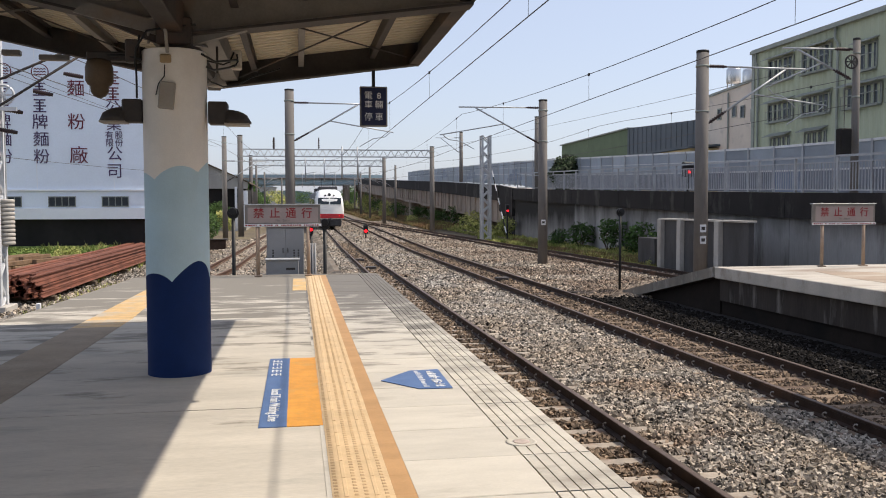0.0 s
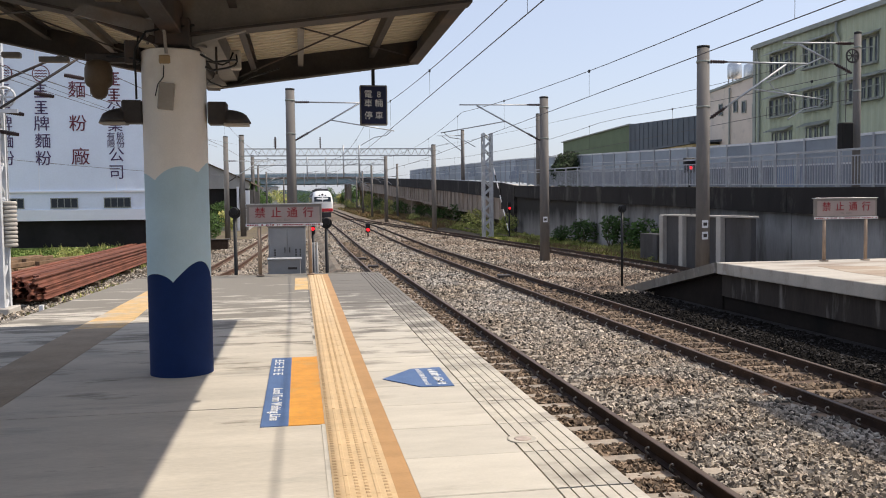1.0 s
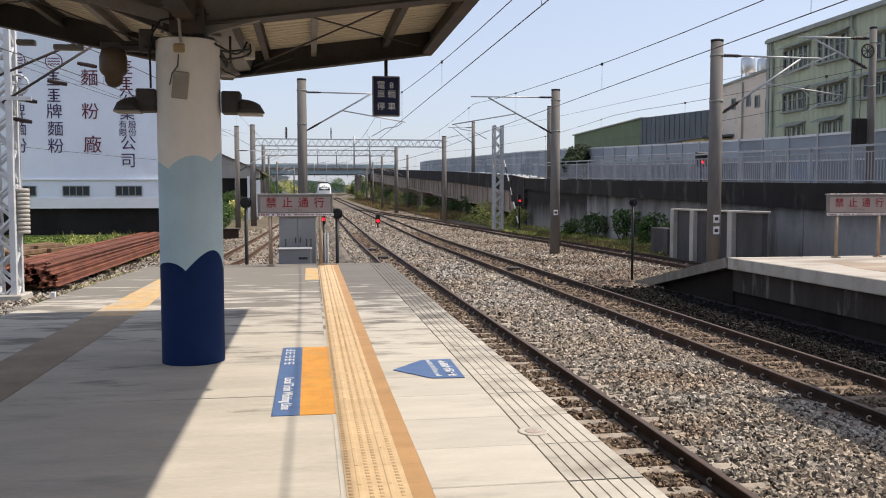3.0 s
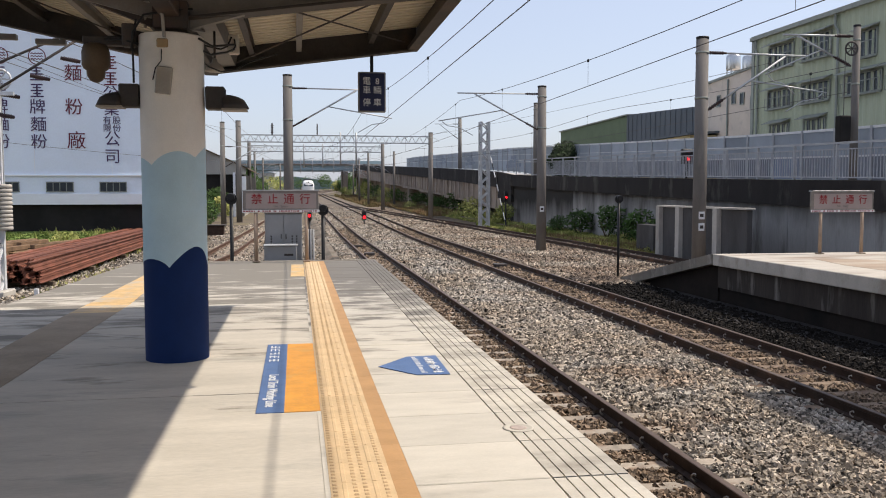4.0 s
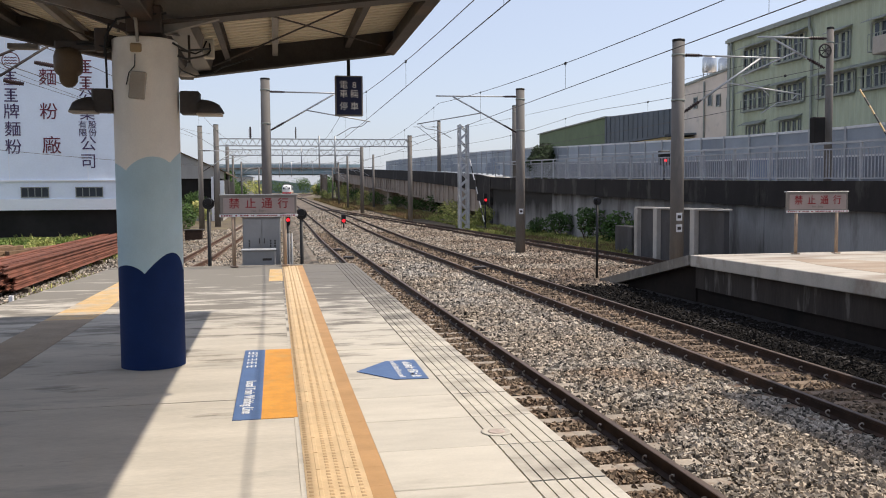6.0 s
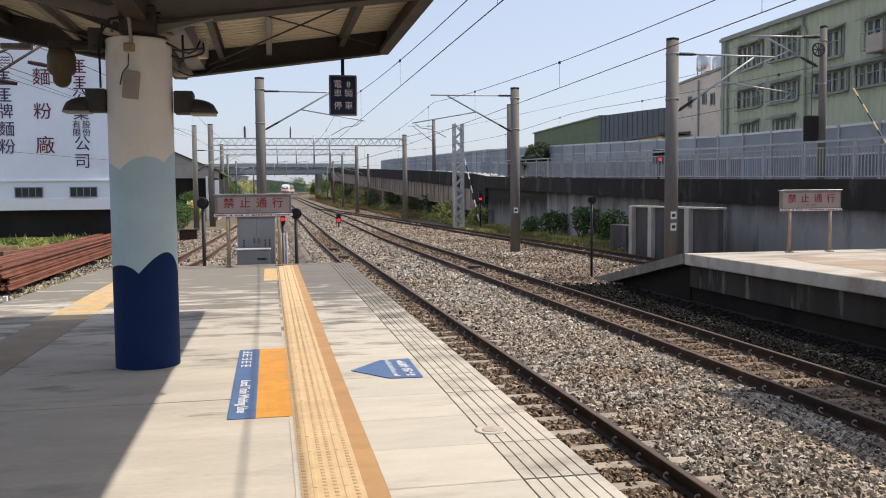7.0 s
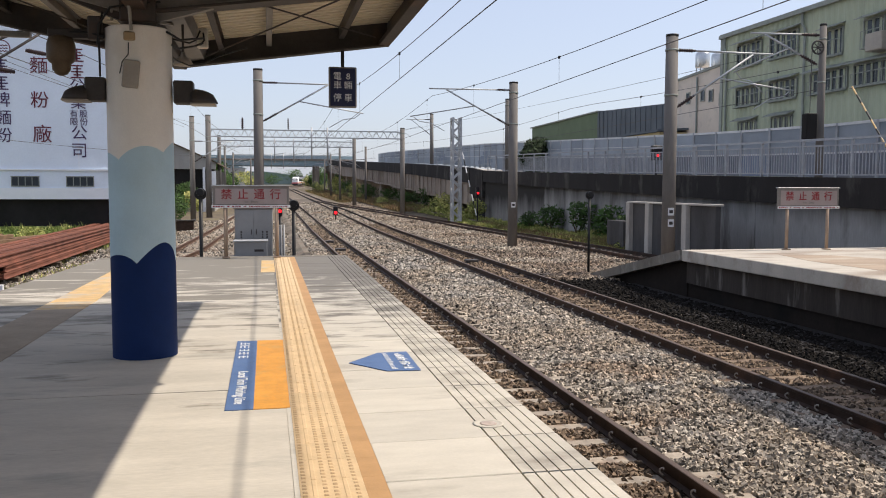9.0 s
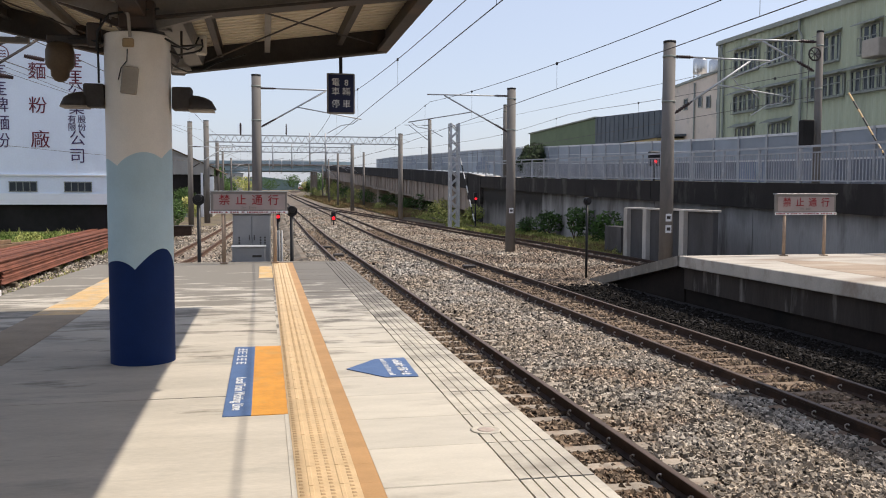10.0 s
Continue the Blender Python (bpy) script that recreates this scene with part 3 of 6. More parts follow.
def near_platform():
    p = structure("platform_near", "sunlit concrete island platform with paved edge", "platform")
    ys = [-9.0, -5.5, 0.5, 6.47, 12.5, 18.95]
    for a, b in zip(ys[:-1], ys[1:]):
        l0 = -3.95 if a < 10 else -3.85
        l1 = -3.95 if b < 10 else (-3.85 if b < 15 else -3.45)
        sh = Shape().prism([(l0, a + 0.008), (0.1405, a + 0.008), (0.1405, b - 0.008), (l1, b - 0.008)], 'z', -0.12, 0.0)
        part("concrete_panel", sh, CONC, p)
    # One dark fill: joint dirt above, flank shade set by the same colour.
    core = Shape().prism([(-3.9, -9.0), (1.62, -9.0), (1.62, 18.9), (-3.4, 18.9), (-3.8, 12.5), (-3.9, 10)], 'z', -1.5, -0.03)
    part("core", core, JOINT, p, "dark joints, and platform flank toned dark for its shade")
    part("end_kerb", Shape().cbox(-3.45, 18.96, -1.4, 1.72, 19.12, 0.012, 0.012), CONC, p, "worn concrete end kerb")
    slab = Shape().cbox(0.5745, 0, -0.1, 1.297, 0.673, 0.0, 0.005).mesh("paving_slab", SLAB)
    prof = []
    x = 1.305
    prof.append((x, -0.1))
    while x < 1.70:
        prof += [(x, 0.0), (x + 0.061, 0.0), (x + 0.061, -0.010), (x + 0.071, -0.010)]
        x += 0.071
    prof += [(1.72, -0.006), (1.72, -0.14), (1.305, -0.14)]
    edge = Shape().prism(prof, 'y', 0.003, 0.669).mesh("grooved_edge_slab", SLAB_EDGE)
    tile = Shape().cbox(0.142, 0, -0.05, 0.4647, 0.3196, 0.004, 0.0006)
    studs = Shape()
    for cx in (0.165, 0.215, 0.268, 0.320, 0.372, 0.425):
        tile.prism([(cx - 0.014, 0.003), (cx + 0.014, 0.003), (cx + 0.009, 0.0065), (cx - 0.009, 0.0065)], 'y', 0.006, 0.312) if cx in (0.215, 0.372) else None
        if cx not in (0.215, 0.372):
            for j in range(6):
                cy = 0.03 + j * 0.052
                studs.add([(cx - 0.013, cy - 0.013, 0.0035), (cx + 0.013, cy - 0.013, 0.0035), (cx + 0.013, cy + 0.013, 0.0035), (cx - 0.013, cy + 0.013, 0.0035),
                          (cx - 0.007, cy - 0.007, 0.009), (cx + 0.007, cy - 0.007, 0.009), (cx + 0.007, cy + 0.007, 0.009), (cx - 0.007, cy + 0.007, 0.009)],
                         [(4, 5, 6, 7), (0, 1, 5, 4), (1, 2, 6, 5), (2, 3, 7, 6), (3, 0, 4, 7)])
    tile = tile.mesh("tactile_tile", YELLOW)
    studs = studs.mesh("stud_rows", STUD)
    brown = Shape().cbox(0.4653, 0, -0.05, 0.574, 0.3196, 0.003, 0.0006).mesh("brown_border_tile", BROWN)
    y0 = 4.265 - 0.68 * 19
    k = 0
    while y0 + 0.68 * k < 18.6:
        yy = y0 + 0.68 * k
        part("paving_slab", slab, None, p, at=(0, yy + 0.004, random.uniform(-0.002, 0.002)))
        part("grooved_edge_slab", edge, None, p, at=(0, yy + 0.004, random.uniform(-0.0015, 0.0015)))
        k += 1
    k = 0
    while -8.76 + 0.32 * k < 18.6:
        part("tactile_tile", tile, None, p, at=(0, -8.76 + 0.32 * k, 0))
        part("stud_rows", studs, None, p, at=(0, -8.76 + 0.32 * k, 0))
        part("brown_border_tile", brown, None, p, at=(0, -8.76 + 0.32 * k, 0))
        k += 1
    part("tactile_bed", Shape().box(0.1408, -8.9, -0.02, 0.577, 18.9, 0.0026), BROWN, p)
    part("mortar_strip", Shape().box(0.114, -8.9, -0.01, 0.1412, 15.4, 0.003), SLAB, p, "pale mortar beside the tactile strip")
    # painted marks
    part("yellow_stop_square", Shape().box(-0.12, 15.5, 0.0, 0.13, 18.1, 0.004), PAINT_Y, p, "worn yellow paint square")
    part("yellow_side_band", Shape().prism([(-2.80, 11.2), (-2.23, 11.2), (-2.22, 12.0), (-2.42, 17.5), (-2.72, 17.5), (-2.78, 12.0)], 'z', 0.0, 0.004), PAINT_Y, p, "worn yellow tactile band along the far side")
    # Same band nearer by, with the canopy shade given as a browner colour.
    part("brown_side_band", Shape().prism([(-2.9, -6), (-2.38, -6), (-2.23, 11.2), (-2.80, 11.2)], 'z', 0.0, 0.004), BAND_SHADED, p, "tactile band along the far side, browned in colour for canopy shade")


near_platform()


def queue_sticker():
    s = thing("floor_sticker", "blue and orange waiting line sticker on the platform concrete", "floor sticker", (0, 0, 0))
    part("blue_field", Shape().box(-0.298, 5.86, 0.0, -0.108, 8.53, 0.005), BLUE, s, "blue vinyl half with white words")
    part("orange_field", Shape().box(-0.108, 5.86, 0.0, 0.138, 8.53, 0.005), ORANGE, s, "scuffed orange vinyl half")
    words("Local Train Waiting Line", 0.108, WHITE, s, pose(-0.208, 6.55, 0.0065, 0, 0, -90), bold=0.0015)
    rng = random.Random(21)
    for k in range(5):                      # a row of dense characters that cannot be read
        y = 7.66 + k * 0.165
        for j in range(3):
            part("glyph_bar", Shape().box(-0.262 + j * 0.036, y, 0.005, -0.250 + j * 0.036, y + rng.uniform(0.07, 0.115), 0.007), WHITE, s)
        for _ in range(1):
            q = y + rng.uniform(0.0, 0.10)
            part("glyph_bar", Shape().box(-0.266, q, 0.005, -0.266 + rng.uniform(0.06, 0.10), q + 0.016, 0.0075), WHITE, s)


queue_sticker()


def arrow_sticker():
    s = thing("arrow_sticker", "blue arrow-shaped boarding sticker on pale edge slabs", "floor sticker", (0, 0, 0))
    part("arrow_field", Shape().prism([(0.67, 7.28), (0.95, 6.90), (1.225, 6.88), (1.235, 7.70), (0.965, 7.68)], 'z', 0.001, 0.006), BLUE, s)
    rng = random.Random(12)
    for k in range(8):                      # large row: blocks of strokes
        y = 6.95 + k * 0.085
        for _ in range(3):
            x = 1.105 + rng.uniform(0, 0.07)
            part("glyph_bar", Shape().box(x, y, 0.006, x + 0.014, y + rng.uniform(0.045, 0.075), 0.008), WHITE, s)
        for _ in range(2):
            q = y + rng.uniform(0.0, 0.06)
            part("glyph_bar", Shape().box(1.10, q, 0.006, 1.10 + rng.uniform(0.05, 0.09), q + 0.013, 0.0085), WHITE, s)
    y = 6.96
    while y < 7.62:                         # small row
        w = rng.uniform(0.012, 0.03)
        part("glyph_bar", Shape().box(1.0, y, 0.006, 1.0 + rng.uniform(0.03, 0.05), y + w, 0.008), WHITE, s)
        y += w + rng.uniform(0.012, 0.03)


arrow_sticker()

# Flush warning light in the platform edge, modelled unlit with a dull pink lens.
edge_light = thing("warning_light", "round warning light in the platform edge, unlit, with dull pink centre", "manhole cover", (1.365, 5.22, 0.0))
part("rim", Shape().lathe((0, 0, 0), [(0.10, 0.001), (0.10, 0.004), (0.085, 0.006), (0.08, 0.003)], 24), SLAB_EDGE, edge_light)
part("centre", Shape().lathe((0, 0, 0), [(0.055, 0.002), (0.055, 0.004), (0.04, 0.006)], 20), PINK, edge_light, "unlit dull pink lens")


# ---- painted column ----
def column():
    c = thing("platform_column", "round canopy column painted cream, pale blue and navy waves", "column", (-1.085, 8.02, 0))
    R = 0.277
    n = 96

    def low(a):      # navy edge
        return 0.84 + (0.135 + 0.075 * math.sin(a + 1.438)) * abs(math.sin(a * 2.0 + 0.14)) ** 0.8

    def high(a):     # cream edge
        return 1.765 + 0.05 * math.sin(a + 1.438) + 0.085 * abs(math.sin(2.2 * (a + 1.438) + 0.35)) ** 0.8

    def band(f0, f1, name, m, lab):
        sh = Shape()
        vs = []
        ang = [2 * math.pi * k / n for k in range(n)]
        for f in (f0, f1):
            vs += [(R * math.cos(a), R * math.sin(a), f(a)) for a in ang]
        sh.add(vs, [(k, (k + 1) % n, n + (k + 1) % n, n + k) for k in range(n)], True)
        part(name, sh, m, c, lab)
    band(lambda a: 0.0, low, "navy_base", COL_NAVY, "dark navy wave at the foot")
    band(low, high, "pale_blue_band", COL_SKY, "pale blue wave band")
    band(high, lambda a: 2.865, "cream_shaft", COL_CREAM, "cream upper shaft")
    part("cap", Shape().lathe((0, 0, 0), [(R, 2.86), (R - 0.012, 2.875), (0.1, 2.88)], 48), COL_CREAM, c)
    part("socket", Shape().cbox(-0.085, -0.295, 2.735, 0.01, -0.265, 2.81, 0.01), OCHRE, c, "yellowed junction box")
    plate = part("grey_plate", Shape().cbox(-0.066, -0.018, -0.116, 0.066, 0.03, 0.116, 0.008), GREYBOX, c, "tilted grey box cover", at=(-0.03, -0.295, 2.455))
    plate.rotation_euler = (0, radians(6), 0)
    part("conduit", Shape().tube([(0.01 - 0.03, -0.29, 2.82), (-0.03, -0.30, 3.0), (-0.08, -0.27, 3.12), (-0.2, -0.1, 3.15), (-0.22, 0.0, 2.95)], 0.014, 8), GREYBOX, c)
    part("thin_lead", Shape().tube([(-0.045, -0.285, 2.72), (-0.05, -0.285, 2.62), (-0.10, -0.275, 2.56), (-0.125, -0.265, 2.46)], 0.005, 5), CABLE, c)


column()


def side_lamp(sign, zc, name_label):
    """Floodlight on an arm: square gear box next to the column, then a half-dome head."""
    l = thing("platform_lamp", name_label, "lamp", (-1.075 + sign * 0.28, 8.0, zc), "column lamps")
    part("gear_box", Shape().cbox(min(0, sign * 0.17), -0.09, -0.11, max(0, sign * 0.17), 0.09, 0.09, 0.012), STEEL_DK, l)
    sh = Shape()
    vs, fs = [], []
    n, m = 12, 7
    for j in range(m):
        k = j / (m - 1)
        h = 0.115 * math.sqrt(max(1 - k ** 2.2, 0.0)) + 0.012
        w = 0.12 * math.sqrt(max(1 - k ** 3, 0.0)) + 0.01
        for i in range(n):
            a = math.pi * i / (n - 1)
            vs.append((sign * (0.15 + 0.225 * k), -w * math.cos(a), -0.10 + h * math.sin(a)))
    for j in range(m - 1):
        fs += [(j * n + i, j * n + i + 1, (j + 1) * n + i + 1, (j + 1) * n + i) for i in range(n - 1)]
        fs.append((j * n, (j + 1) * n, (j + 1) * n + n - 1, j * n + n - 1))
    fs.append(tuple(range(n)))
    sh.add(vs, fs, True)
    part("head", sh, STEEL_DK, l, "dark domed reflector head")
    part("lens", Shape().cbox(min(sign * 0.14, sign * 0.36), -0.10, -0.118, max(sign * 0.14, sign * 0.36), 0.10, -0.100, 0.004), GREYBOX, l, "pale diffuser underneath")


side_lamp(1, 2.345, "dark domed floodlight facing the track from the painted column")
side_lamp(-1, 2.355, "dark domed floodlight facing the siding from the painted column")


# ---- canopy ----
CY = 11.75


def roof_under(x):
    """Height of the lower chord of the butterfly canopy."""
    return 3.05 + (0.138 * (x + 1.0) if x > -1.0 else 0.205 * (-1.0 - x))


def canopy():
    c = structure("canopy", "dark steel butterfly canopy with cream corrugated roof sheets", "canopy")

    def sloped(name, m, x0, x1, y0, y1, dz0, dz1, lab=""):
        sh = Shape()
        sh.prism([(x0, roof_under(x0) + dz0), (x1, roof_under(x1) + dz0), (x1, roof_under(x1) + dz1), (x0, roof_under(x0) + dz1)], 'y', y0, y1)
        return part(name, sh, m, c, lab)
    for a, b in ((-4.6, -1.0), (-1.0, 1.62)):
        sloped("end_beam", STEEL_DK, a, b, CY - 0.06, CY, 0.0, 0.34, "dark fascia channel at the canopy end")
        sloped("end_flange", STEEL_DK, a, b, CY - 0.16, CY - 0.06, 0.0, 0.025)
        for yy in (8.02, 1.5, -5.0):
            sloped("main_beam_web", STEEL_GR, a, b, yy - 0.05, yy + 0.05, -0.02, 0.30, "grey cantilever beam")
            sloped("main_beam_flange", STEEL_DK, a, b, yy - 0.12, yy + 0.12, -0.045, -0.02)
    for x, w, m in ((1.60, 0.10, STEEL_DK), (-4.55, 0.10, STEEL_DK)):
        z = roof_under(x)
        part("edge_gutter", Shape().prism([(x - w, z + 0.0), (x + 0.04, z + 0.0), (x + 0.06, z + 0.37), (x + 0.03, z + 0.37), (x + 0.02, z + 0.06), (x - w, z + 0.06)], 'y', -9.0, CY), m, c, "dark edge gutter")
    for x in (1.0, 0.05, -0.55, -1.55, -2.3, -3.1, -3.9):
        z = roof_under(x) + 0.16
        part("purlin", Shape().prism([(x - 0.035, z), (x + 0.035, z), (x + 0.035, z + 0.02), (x - 0.015, z + 0.02), (x - 0.015, z + 0.13), (x + 0.035, z + 0.13), (x + 0.035, z + 0.15), (x - 0.035, z + 0.15)], 'y', -9.0, CY - 0.06), STEEL_GR if x in (0.05, -2.3) else STEEL_DK, c)
    for a, b in ((-4.6, -1.0), (-1.0, 1.655)):
        sh = Shape()
        ys = [-9.0 + 0.028 * k for k in range(int((CY + 9.0) / 0.028))]
        up = [0.0, 0.0, 0.0, 0.0, 0.055, 0.055]
        vs = []
        for k, y in enumerate(ys):
            dz = 0.315 + up[k % 6]
            vs += [(a, y, roof_under(a) + dz), (b, y, roof_under(b) + dz), (a, y, roof_under(a) + dz + 0.006), (b, y, roof_under(b) + dz + 0.006)]
        fs = []
        for k in range(len(ys) - 1):
            o = 4 * k
            fs += [(o, o + 1, o + 5, o + 4), (o + 2, o + 6, o + 7, o + 3)]
        sh.add(vs, fs)
        part("roof_sheet", sh, ROOF_SHEET, c, "cream corrugated roof sheet")

    def rod(p, q):
        part("brace_rod", Shape().cyl(p, q, 0.010, n=6), STEEL_DK, c)
    r = roof_under
    rod((-0.5, 8.1, r(-0.5) + 0.15), (1.45, 11.6, r(1.45) + 0.12))
    rod((1.45, 8.1, r(1.45) + 0.2), (-0.75, 11.6, r(-0.75) + 0.10))
    rod((-1.6, 8.1, r(-1.6) + 0.15), (-4.3, 11.6, r(-4.3) + 0.12))
    rod((-4.3, 8.1, r(-4.3) + 0.2), (-1.5, 11.6, r(-1.5) + 0.10))
    # bracket over the column and knee plates
    part("haunch_plate", Shape().prism([(-1.9, 3.17), (-1.22, 3.0), (-1.22, 3.12), (-1.8, 3.26)], 'y', 7.86, 7.9), STEEL_GR, c)
    part("head_bracket", Shape().cbox(-1.22, 7.86, 2.92, -0.92, 8.18, 3.16, 0.01), STEEL_DK, c)
    part("knee_plate", Shape().prism([(-0.92, 2.94), (-0.25, 3.14), (-0.92, 3.14)], 'y', 7.98, 8.06), STEEL_GR, c)
    part("knee_plate", Shape().prism([(-1.22, 2.94), (-1.9, 3.2), (-1.22, 3.2)], 'y', 7.98, 8.06), STEEL_DK, c)
    part("valley_beam", Shape().cbox(-1.16, -9.0, 3.02, -0.99, CY - 0.06, 3.30, 0.01), STEEL_DK, c, "central valley beam")
    part("valley_gutter", Shape().prism([(-0.98, 3.12), (-0.77, 3.15), (-0.74, 3.30), (-0.98, 3.30)], 'y', 8.15, CY - 0.06), STEEL_GR, c, "grey sheet valley gutter")
    part("bracket_plate", Shape().cbox(-3.66, 11.64, 3.41, -3.44, 11.74, 3.48, 0.01), STEEL_GR, c)
    part("bracket_plate", Shape().cbox(-3.22, 11.64, 3.36, -2.86, 11.74, 3.43, 0.01), STEEL_GR, c)
    # Unseen stub, added to cast the small nub on the canopy's shadow edge.
    part("gutter_outlet", Shape().cyl((1.53, 6.85, 3.26), (1.53, 6.85, 3.44), 0.05, n=12), STEEL_DK, c)
    part("strut", Shape().prism([(7.98, 2.95), (8.1, 2.95), (9.6, 3.2), (9.5, 3.2)], 'x', -0.99, -0.9), STEEL_GR, c)


canopy()

cb = thing("cable_bundle", "loose black cables draped over the column head", "cable", (-1.085, 8.02, 0))
for pts in ([(-0.32, -0.12, 2.72), (-0.30, -0.16, 2.88), (-0.2, -0.2, 3.02), (0.0, -0.2, 3.06), (0.2, -0.12, 3.1)], [(-0.31, -0.1, 2.45), (-0.31, -0.1, 2.6), (-0.31, -0.12, 2.78), (-0.28, -0.1, 3.0)],
            [(0.25, -0.15, 2.84), (0.35, 0.0, 2.80), (0.5, 0.6, 2.92), (0.45, 1.2, 3.02)], [(-0.26, -0.14, 2.78), (-0.4, -0.1, 2.82), (-0.62, -0.02, 2.83)], [(0.27, -0.05, 2.75), (0.33, 0.1, 2.74), (0.42, 0.7, 2.86), (0.46, 1.25, 2.98)]):
    part("cable", Shape().tube(pts, 0.010, 6), CABLE, cb)
part("clamp_block", Shape().cbox(-0.40, -0.12, 2.76, -0.29, -0.02, 2.96, 0.01), STEEL_DK, cb, "dark bracket block")
nb = thing("stop_sign", "hanging dark blue train stop sign with white characters", "sign", (1.015, 11.70, 0))
part("hanger", Shape().cbox(-0.022, -0.02, 3.10, 0.022, 0.02, 3.36, 0.004), BLACK, nb)
part("case", Shape().cbox(-0.187, -0.03, 2.575, 0.187, 0.03, 3.115, 0.012), STEEL_GR, nb, "grey metal rim")
part("face", Shape().cbox(-0.168, -0.034, 2.595, 0.168, -0.029, 3.095, 0.002), mat("sign_navy", (0.015, 0.02, 0.06), 0.4, vary=0.1), nb, "dark navy face")
for ch, x, z in (("電", -0.072, 2.985), ("8", 0.072, 2.985), ("車", -0.072, 2.865), ("輛", 0.072, 2.865), ("停", -0.072, 2.70), ("車", 0.072, 2.70)):
    words(ch, 0.115, WHITE, nb, pose(x, -0.036, z, 90, 0, 0), name="character", bold=0.0)

sp = thing("dome_camera", "brown bell-shaped camera housing hanging under the canopy", "security camera", (-1.725, 8.02, 0))
part("bracket", Shape().cbox(-0.1, -0.05, 2.78, 0.36, 0.05, 2.86, 0.012), STEEL_DK, sp, "dark arm from the column head")
part("housing", Shape().lathe((0, 0, 0), [(0.06, 2.80), (0.10, 2.78), (0.118, 2.72), (0.118, 2.605), (0.10, 2.575), (0.078, 2.56), (0.074, 2.51), (0.05, 2.475), (0.02, 2.46)], 20), mat("aged_beige_housing", (0.11, 0.075, 0.045), 0.5, vary=0.15), sp)

jb = thing("junction_box", "cream electrical junction box with loose black leads", "junction box", (-0.62, 9.3, 0))
part("body", Shape().cbox(-0.065, -0.05, 2.93, 0.045, 0.05, 3.13, 0.012), mat("box_cream", (0.55, 0.5, 0.42), 0.5, vary=0.08), jb)
part("lead", Shape().tube([(-0.03, -0.055, 3.1), (-0.07, -0.08, 3.0), (-0.14, -0.06, 2.97), (-0.3, -0.1, 3.0)], 0.009, 6), CABLE, jb)
part("lead", Shape().tube([(0.0, -0.055, 3.08), (0.01, -0.08, 3.0), (-0.03, -0.07, 2.95)], 0.009, 6), CABLE, jb)
part("drooping_cable", Shape().tube([(-0.265, -1.1, 2.73), (-0.19, -0.85, 2.68), (-0.10, -0.6, 2.67), (0.02, -0.3, 2.73), (0.13, 0.0, 2.85), (0.42, 0.7, 3.06)], 0.008, 6), CABLE, jb)


# Pale round fitting of unknown use; it gives no light.
dl = thing("round_dish", "pale round dish under the canopy beam", "lamp", (-0.80, 9.0, 2.74))
part("shade", Shape().lathe((0, 0, 0), [(0.095, -0.03), (0.10, -0.02), (0.07, 0.03), (0.03, 0.06), (0.02, 0.10)], 20), GREYBOX, dl)
part("stem", Shape().cyl((0, 0, 0.09), (0, 0, 0.37), 0.012, n=8), STEEL_DK, dl)
hl = thing("canopy_lamp", "cream lamp housing under the canopy beside the column", "lamp", (-1.62, 8.0, 3.30))
part("housing", Shape().cbox(-0.12, -0.2, 0.0, 0.12, 0.2, 0.1, 0.02), ROOF_SHEET, hl)
part("hanger", Shape().cyl((0, 0, 0.1), (0, 0, 0.2), 0.02, n=8), STEEL_DK, hl)


# ---- platform end: no-entry boards, signals, cabinet ----
def no_entry(x, y, w, label, z0, zb, zt):
    """A boxed board from zb to zt on two tubular posts that stand on z0."""
    s = thing("no_entry_board", label, "sign", (x, y, 0), "no entry boards")
    part("board", Shape().cbox(-w / 2, -0.04, zb, w / 2, 0.04, zt - 0.012, 0.01), SIGNFRAME, s, "dark box frame")
    part("face", Shape().cbox(-w / 2 + 0.06, -0.046, zb + 0.055, w / 2 - 0.05, -0.039, zt - 0.075, 0.002), SIGNBOARD, s, "pale faded face")
    part("lower_strip", Shape().cbox(-w / 2 - 0.02, -0.055, zb - 0.025, w / 2 + 0.02, -0.04, zb + 0.03, 0.003), WHITE, s, "white strip with small red marks")
    rng = random.Random(5)
    q = -w / 2 + 0.01
    while q < w / 2 - 0.04:
        step = rng.uniform(0.018, 0.045)
        part("glyph_bar", Shape().box(q, -0.0575, zb - 0.012, q + step, -0.055, zb + 0.017), SIGNRED, s)
        q += step + rng.choice((0.012, 0.016, 0.02, 0.06))
    zc = (zb + zt) / 2
    for k, ch in enumerate("禁止通行"):
        words(ch, 0.235, SIGNRED, s, pose((k - 1.5) * w * 0.212, -0.05, zc + 0.02, 90, 0, 0), name="character", bold=0.002)
    words("No", 0.07, SIGNFRAME, s, pose(-0.11, -0.05, zc - 0.125, 90, 0, 0))
    words("Entry", 0.07, SIGNFRAME, s, pose(0.07, -0.05, zc - 0.125, 90, 0, 0))
    for sx_ in (-1, 1):
        part("post", Shape().cyl((sx_ * w * 0.335, 0, z0), (sx_ * w * 0.335, 0, zb), 0.042, n=12), POSTBR, s, "bronze tubular post")
        part("foot", Shape().cbox(sx_ * w * 0.335 - 0.08, -0.08, z0, sx_ * w * 0.335 + 0.08, 0.08, z0 + 0.03, 0.006), POSTBR, s)
    part("top_rim", Shape().cbox(-w / 2 - 0.02, -0.06, zt - 0.02, w / 2 + 0.02, 0.06, zt, 0.004), GALV, s, "bright rain cap")


